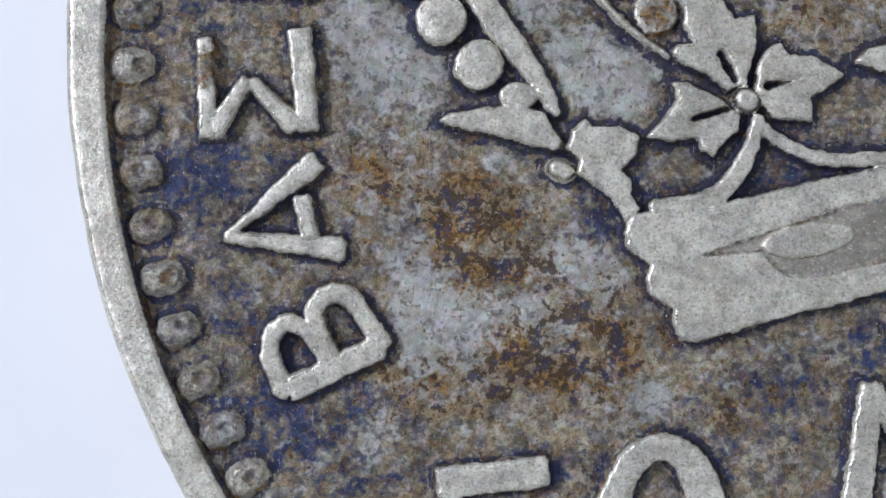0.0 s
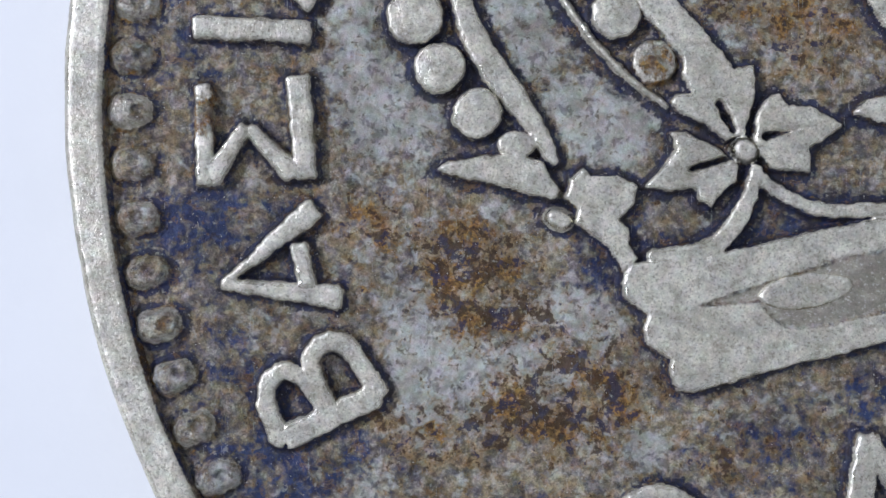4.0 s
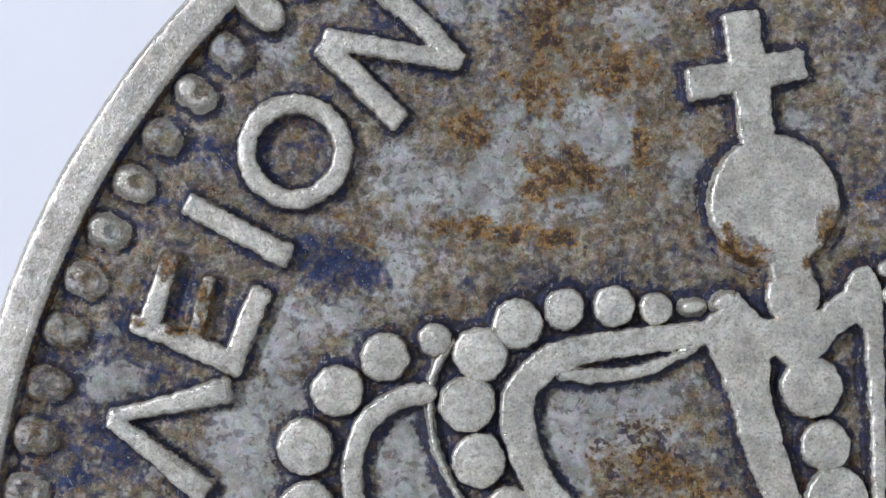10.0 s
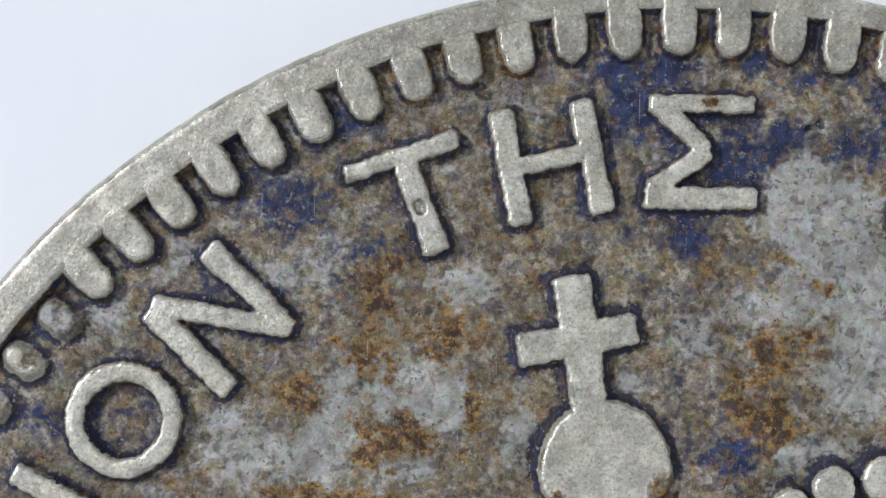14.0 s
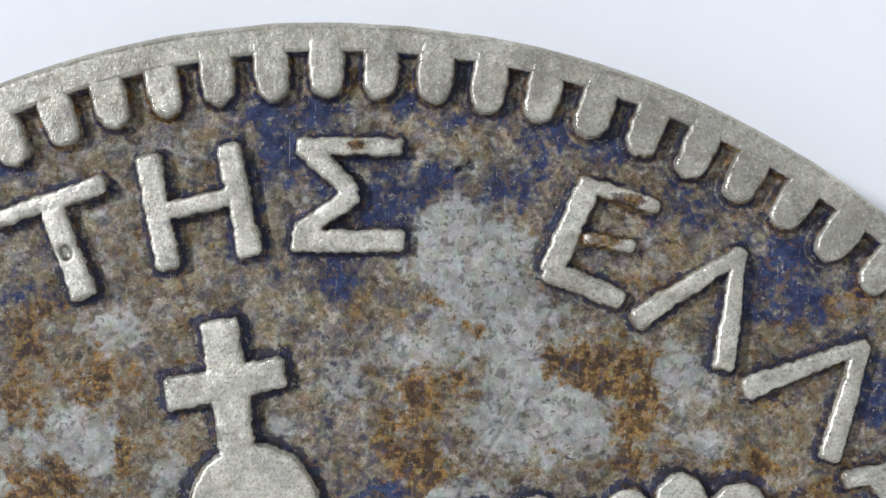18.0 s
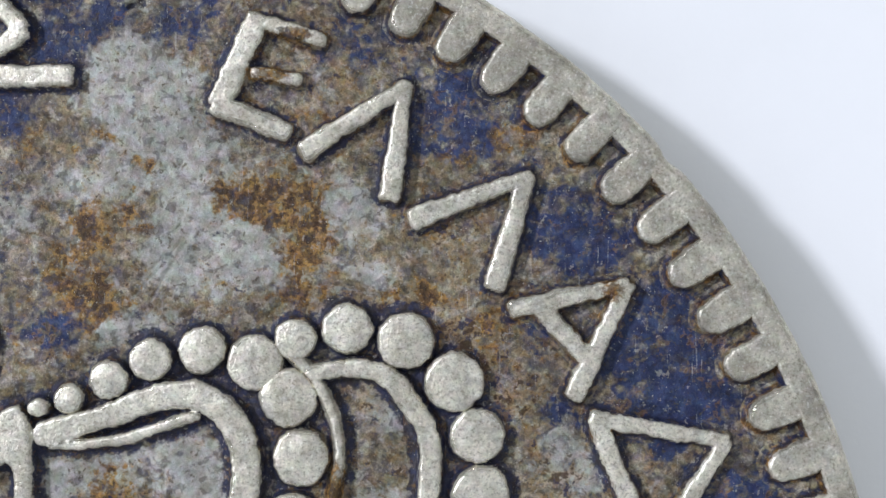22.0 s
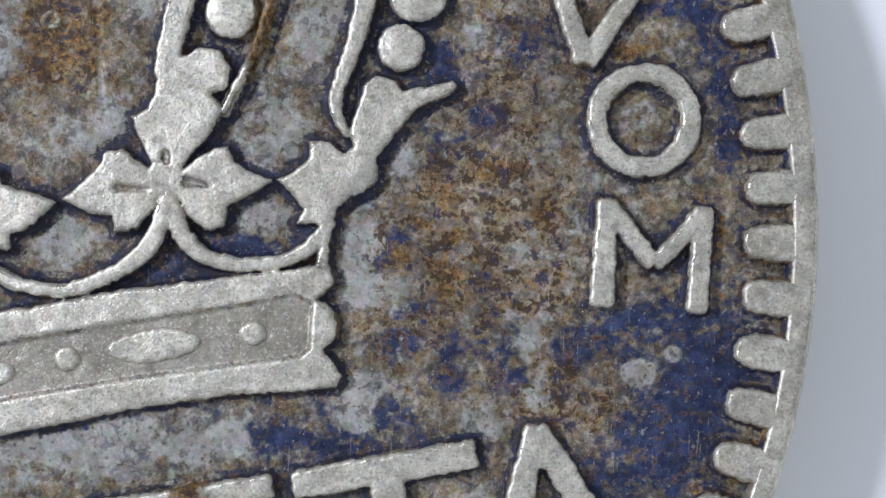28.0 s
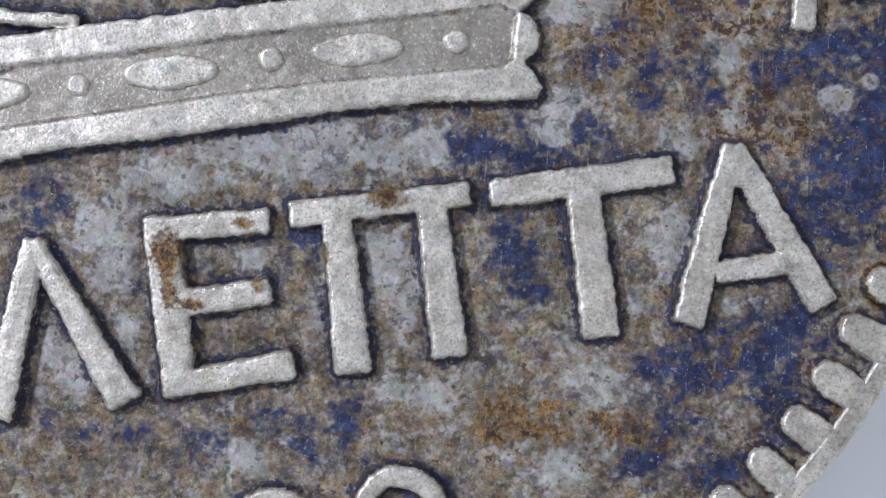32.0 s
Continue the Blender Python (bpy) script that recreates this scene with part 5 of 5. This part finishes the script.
SCRATCHES.append((line([(-3.99, -1.14), (-3.70, -1.42)], 0.015), 0.5))
SCRATCHES.append((line([(4.39, -1.77), (4.48, -1.65)], 0.02), 0.6))
SCRATCHES.append((line([(5.87, 0.54), (6.04, 0.69)], 0.025), 0.8))
SCRATCHES.append((line([(5.54, -0.11), (5.74, 0.01)], 0.02), 0.7))
SCRATCHES.append((line([(4.90, -0.53), (5.08, -0.64)], 0.02), 0.7))
SCRATCHES.append((line([(-3.43, 4.23), (-3.26, 4.41)], 0.02), 0.6))
SCRATCHES.append((line([(-4.47, 4.62), (-4.13, 5.08)], 0.015), 0.5))
SCRATCHES.append((line([(-2.86, 4.86), (-2.52, 5.20)], 0.015), 0.6))
SCRATCHES.append((line([(-2.41, 5.66), (-2.07, 5.89)], 0.015), 0.6))
SCRATCHES.append((line([(1.20, -5.00), (1.29, -5.57)], 0.03), 0.7))
SCRATCHES.append((line([(3.04, -2.13), (3.11, -2.30)], 0.02), 0.7))
SCRATCHES.append((line([(-5.45, -1.57), (-5.39, -1.80)], 0.02), 0.6))
SCRATCHES.append((line([(-6.04, 1.12), (-5.92, 0.72)], 0.02), 0.5))
SCRATCHES.append((line([(-5.40, 2.96), (-5.34, 2.73)], 0.02), 0.6))
SCRATCHES.append((line([(-4.54, 3.03), (-4.42, 2.92)], 0.02), 0.7))
# small dents in the field: place, half-axes, turn, depth
DENTS = [(1.29, 7.52, 0.09, 0.03, 25, 1.0), (1.37, 7.54, 0.035, 0.06, 10, 0.9), (1.09, 6.81, 0.06, 0.04, 0, 0.5)]

# ---- rim, beads and field ----
def rim_inner(a):
    return 8.67 + 0.06 * np.cos(a)


def edge_radius(a):
    x, y = 9 * np.cos(a), 9 * np.sin(a)
    round_edge = 9.036 - 0.019 * np.cos(a) + 0.006 * np.sin(a) + 0.008 * np.cos(2 * a) + 0.016 * np.cos(3 * a) + 0.028 * np.sin(3 * a)
    nick = 0.05 * np.exp(-((a - 0.715) / 0.014) ** 2)
    return round_edge - nick + 0.03 * (cloud(x, y, 0.8, 12, 2) - 0.5) + 0.014 * (cloud(x, y, 5, 14, 3) - 0.5)


def rim():
    """A turned ring: inner wall, flat worn land, rounded outer shoulder, side and underside."""
    turns = 1080
    a = np.linspace(0, 2 * math.pi, turns, endpoint=False)
    west = 0.5 - 0.5 * np.cos(a)
    inner, outer = rim_inner(a), edge_radius(a)
    ca, sa = np.cos(a), np.sin(a)
    bite = 0.012 * (cloud(9 * ca, 9 * sa, 6, 3, 3) - 0.5)
    rings = []
    for s in (0.0, 0.25, 0.5, 0.75, 1.0):
        rings.append((inner - 0.03 + 0.065 * s + bite, FIELD - 0.03 + (TOP - FIELD + 0.03) * step(0.0, 1.0, np.float64(s)) + 0 * a, 0.05 + 0.95 * step(0.6, 0.95, np.float64(s)) + 0 * a))
    shoulder = 0.10 + 0.01 * west
    for s in np.linspace(0.12, 1, 8):
        r = inner + 0.04 + (outer - shoulder - inner - 0.04) * s
        rings.append((r, TOP + 0.01 * (cloud(r * ca, r * sa, 2.5, 19) - 0.5), 1 + 0 * a))
    for s in np.linspace(0.15, 1, 8):
        r = outer - shoulder * (1 - math.sin(s * math.pi / 2)) + 0.012 * (cloud(9 * ca, 9 * sa, 4, 27) - 0.5)
        rings.append((r, TOP - (0.16 + 0.06 * west) * (1 - math.cos(s * math.pi / 2)) + 0 * a, 1.45 - 0.85 * s + 0 * a))
    for r, z in ((0.02, 1.0), (0.045, 0.7), (0.05, 0.35), (0.02, 0.14), (-0.08, 0.03), (-0.4, 0.0)):
        rings.append((outer + r, z + 0 * a, 0.9 + 0 * a))
    n = len(rings)
    r, z, w = (np.array([k[i] for k in rings]) for i in range(3))
    wrap = lambda v: np.concatenate([v, v[:, :1]], 1)
    verts = np.stack([r * ca, r * sa, z], 2).reshape(-1, 3) * MM
    k, t = np.meshgrid(np.arange(n - 1), np.arange(turns), indexing="ij")
    u = (t + 1) % turns
    faces = np.stack([k * turns + t, (k + 1) * turns + t, (k + 1) * turns + u, k * turns + u], 2).reshape(-1, 4)
    me = bpy.data.meshes.new("rim")
    me.from_pydata(verts.tolist(), [], faces.tolist())
    me.polygons.foreach_set("use_smooth", np.ones(len(faces), bool))
    x, y = (r * ca).ravel(), (r * sa).ravel()
    for key, v in (("worn", w.ravel() * (0.8 + 0.4 * cloud(x, y, 1.7, 31)) * (0.75 + 0.5 * cloud(x, y, 3.5, 33))), ("rust", 0.2 * cloud(x, y, 1, 46) + 0.9 * step(0.42, 0.6, cloud(x, y, 1.1, 48)) * (np.arange(len(x)) // turns < 4)), ("blue", 0.3 + 0.5 * cloud(x, y, 2, 62)), ("pale", 0 * x), ("spots", 0.1 + 0 * x), ("grime", 0.35 * cloud(x, y, 1.7, 65)), ("dull", rim_dull(x, y))):
        me.attributes.new(key, "FLOAT", "POINT").data.foreach_set("value", np.ascontiguousarray(v, np.float32))
    me.materials.append(METAL)
    return part("rim", me, coin, "smooth worn raised rim with a rounded shoulder")


ring = rim()


def bead_angle(k):
    a = 3.75 * k
    for _ in range(4):
        p = radians(a)
        a = 3.75 * k + 0.602 - 0.356 * math.cos(p) + 0.062 * math.sin(p) - 0.05 * math.cos(2 * p) + 0.259 * math.sin(2 * p)
    return a


for k in range(96):
    a = bead_angle(k)
    p = radians(a)
    c, s = math.cos(p), math.sin(p)
    inner = float(rim_inner(p))
    free = 138 < a < 232
    if free:      # a separate pearl-like bead
        shape = line([(c * (inner - 0.19), s * (inner - 0.19)), (c * (inner - 0.32), s * (inner - 0.32))], [0.37, 0.34])
        bead = raised("bead", [shape], ring, top=1.35 + 0.03 * random.random(), soft=0.1, rub=0.22 + 0.36 * random.random(), amber=0.35, dips=[disc(c * (inner - 0.27) + 0.06 * random.random(), s * (inner - 0.27) + 0.06 * random.random(), 0.03 + 0.05 * random.random())])
    else:         # a tongue that grows out of the rim
        tip = inner - 0.285 - 0.03 * random.random()
        shape = line([(c * (inner + 0.3), s * (inner + 0.3)), (c * (inner - 0.1), s * (inner - 0.1)), (c * tip, s * tip)], [0.37, 0.36 + 0.03 * random.random(), 0.34])
        bead = raised("denticle", [shape], ring, top=TOP - 0.003, soft=0.028, reach=inner + 0.2, dome=0.003, amber=0.75 if 20 < a < 110 else 0.55 if a < 20 or a > 290 else 0.25)


def field():
    """The sunken field: a shallow moat round each raised piece, dents, and the stains of its toning."""
    cell = 0.021
    x, y = np.meshgrid(np.arange(-8.76, 8.77, cell), np.arange(-8.76, 8.77, cell))
    d, crown = np.full(x.shape, -1.0), np.full(x.shape, -1.0)
    for shapes, cuts, inner in RAISED:
        box = np.array([b for _, b in shapes])
        lo, hi = box[:, :2].min(0) - 0.3, box[:, 2:].max(0) + 0.3
        i0, j0 = np.maximum(((lo + 8.76) / cell).astype(int), 0)
        i1, j1 = ((hi + 8.76) / cell).astype(int) + 1
        near = depth_of(shapes, cuts, x[j0:j1, i0:i1], y[j0:j1, i0:i1])
        d[j0:j1, i0:i1] = np.maximum(d[j0:j1, i0:i1], near)
        if inner:
            crown[j0:j1, i0:i1] = np.maximum(crown[j0:j1, i0:i1], near)
    z = ground(x, y) - 0.016 * step(0.24, 0.07, -d)
    line_of = np.zeros_like(x)
    for scratch, deep in SCRATCHES:
        depth, (x0, y0, x1, y1) = scratch
        near = (x > x0 - 0.1) & (x < x1 + 0.1) & (y > y0 - 0.1) & (y < y1 + 0.1)
        line_of[near] = np.maximum(line_of[near], deep * step(-0.02, 0.01, depth(x[near], y[near])))
    pit = np.zeros_like(x)
    for cx, cy, rx, ry, turn, deep in DENTS:
        near = (np.abs(x - cx) < 0.3) & (np.abs(y - cy) < 0.3)
        pit[near] = np.maximum(pit[near], deep * step(-0.03, 0.02, disc(cx, cy, rx, ry, turn)[0](x[near], y[near])))
    z = z - 0.02 * line_of - 0.05 * pit
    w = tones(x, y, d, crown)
    # shade of the dents put into the colour too
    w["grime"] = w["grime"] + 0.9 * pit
    w["pale"] = w["pale"] + 0.8 * line_of
    keep = np.hypot(x, y) < 8.72
    me = sheet("field", x, y, z, keep, worn=0 * x, dull=0 * x, **w)
    return part("field", me, coin, "sunken coin field toned brown, grey and ink blue with rust spots")


field()


# ---- a crumb lying on the crown ----
def crumb():
    m, grain, ramp, calc, mix, attribute, bump, put, shade, tint = nodes_of("white_crumb")
    put("Base Color", mix(ramp(grain(6, 3), 0.56, 0.66), (0.85, 0.85, 0.86), (0.4, 0.16, 0.04)))
    put("Roughness", 0.7)
    bump((grain(14, 3), 0.02))
    bm = bmesh.new()
    bmesh.ops.create_icosphere(bm, subdivisions=4, radius=1.0)
    for v in bm.verts:
        k = 1 + 0.5 * (noise.noise(v.co * 1.6) + 0.4 * noise.noise(v.co * 4))
        v.co = Vector((v.co.x * 0.17 * k, v.co.y * 0.12 * k, max(v.co.z, -0.6) * 0.09 * k)) * MM
        v.co.rotate(Euler((0, 0, 0.7)))
    low = min(v.co.z for v in bm.verts)
    for f in bm.faces:
        f.smooth = True
    me = bpy.data.meshes.new("crumb")
    bm.to_mesh(me)
    me.materials.append(m)
    ob = tagged(new("crumb", me), "tiny white crumb with an orange stain lying on the coin", "crumb")
    ob.location = Vector((-0.05, 0.53, TOP)) * MM - Vector((0, 0, low + 0.000006))


crumb()
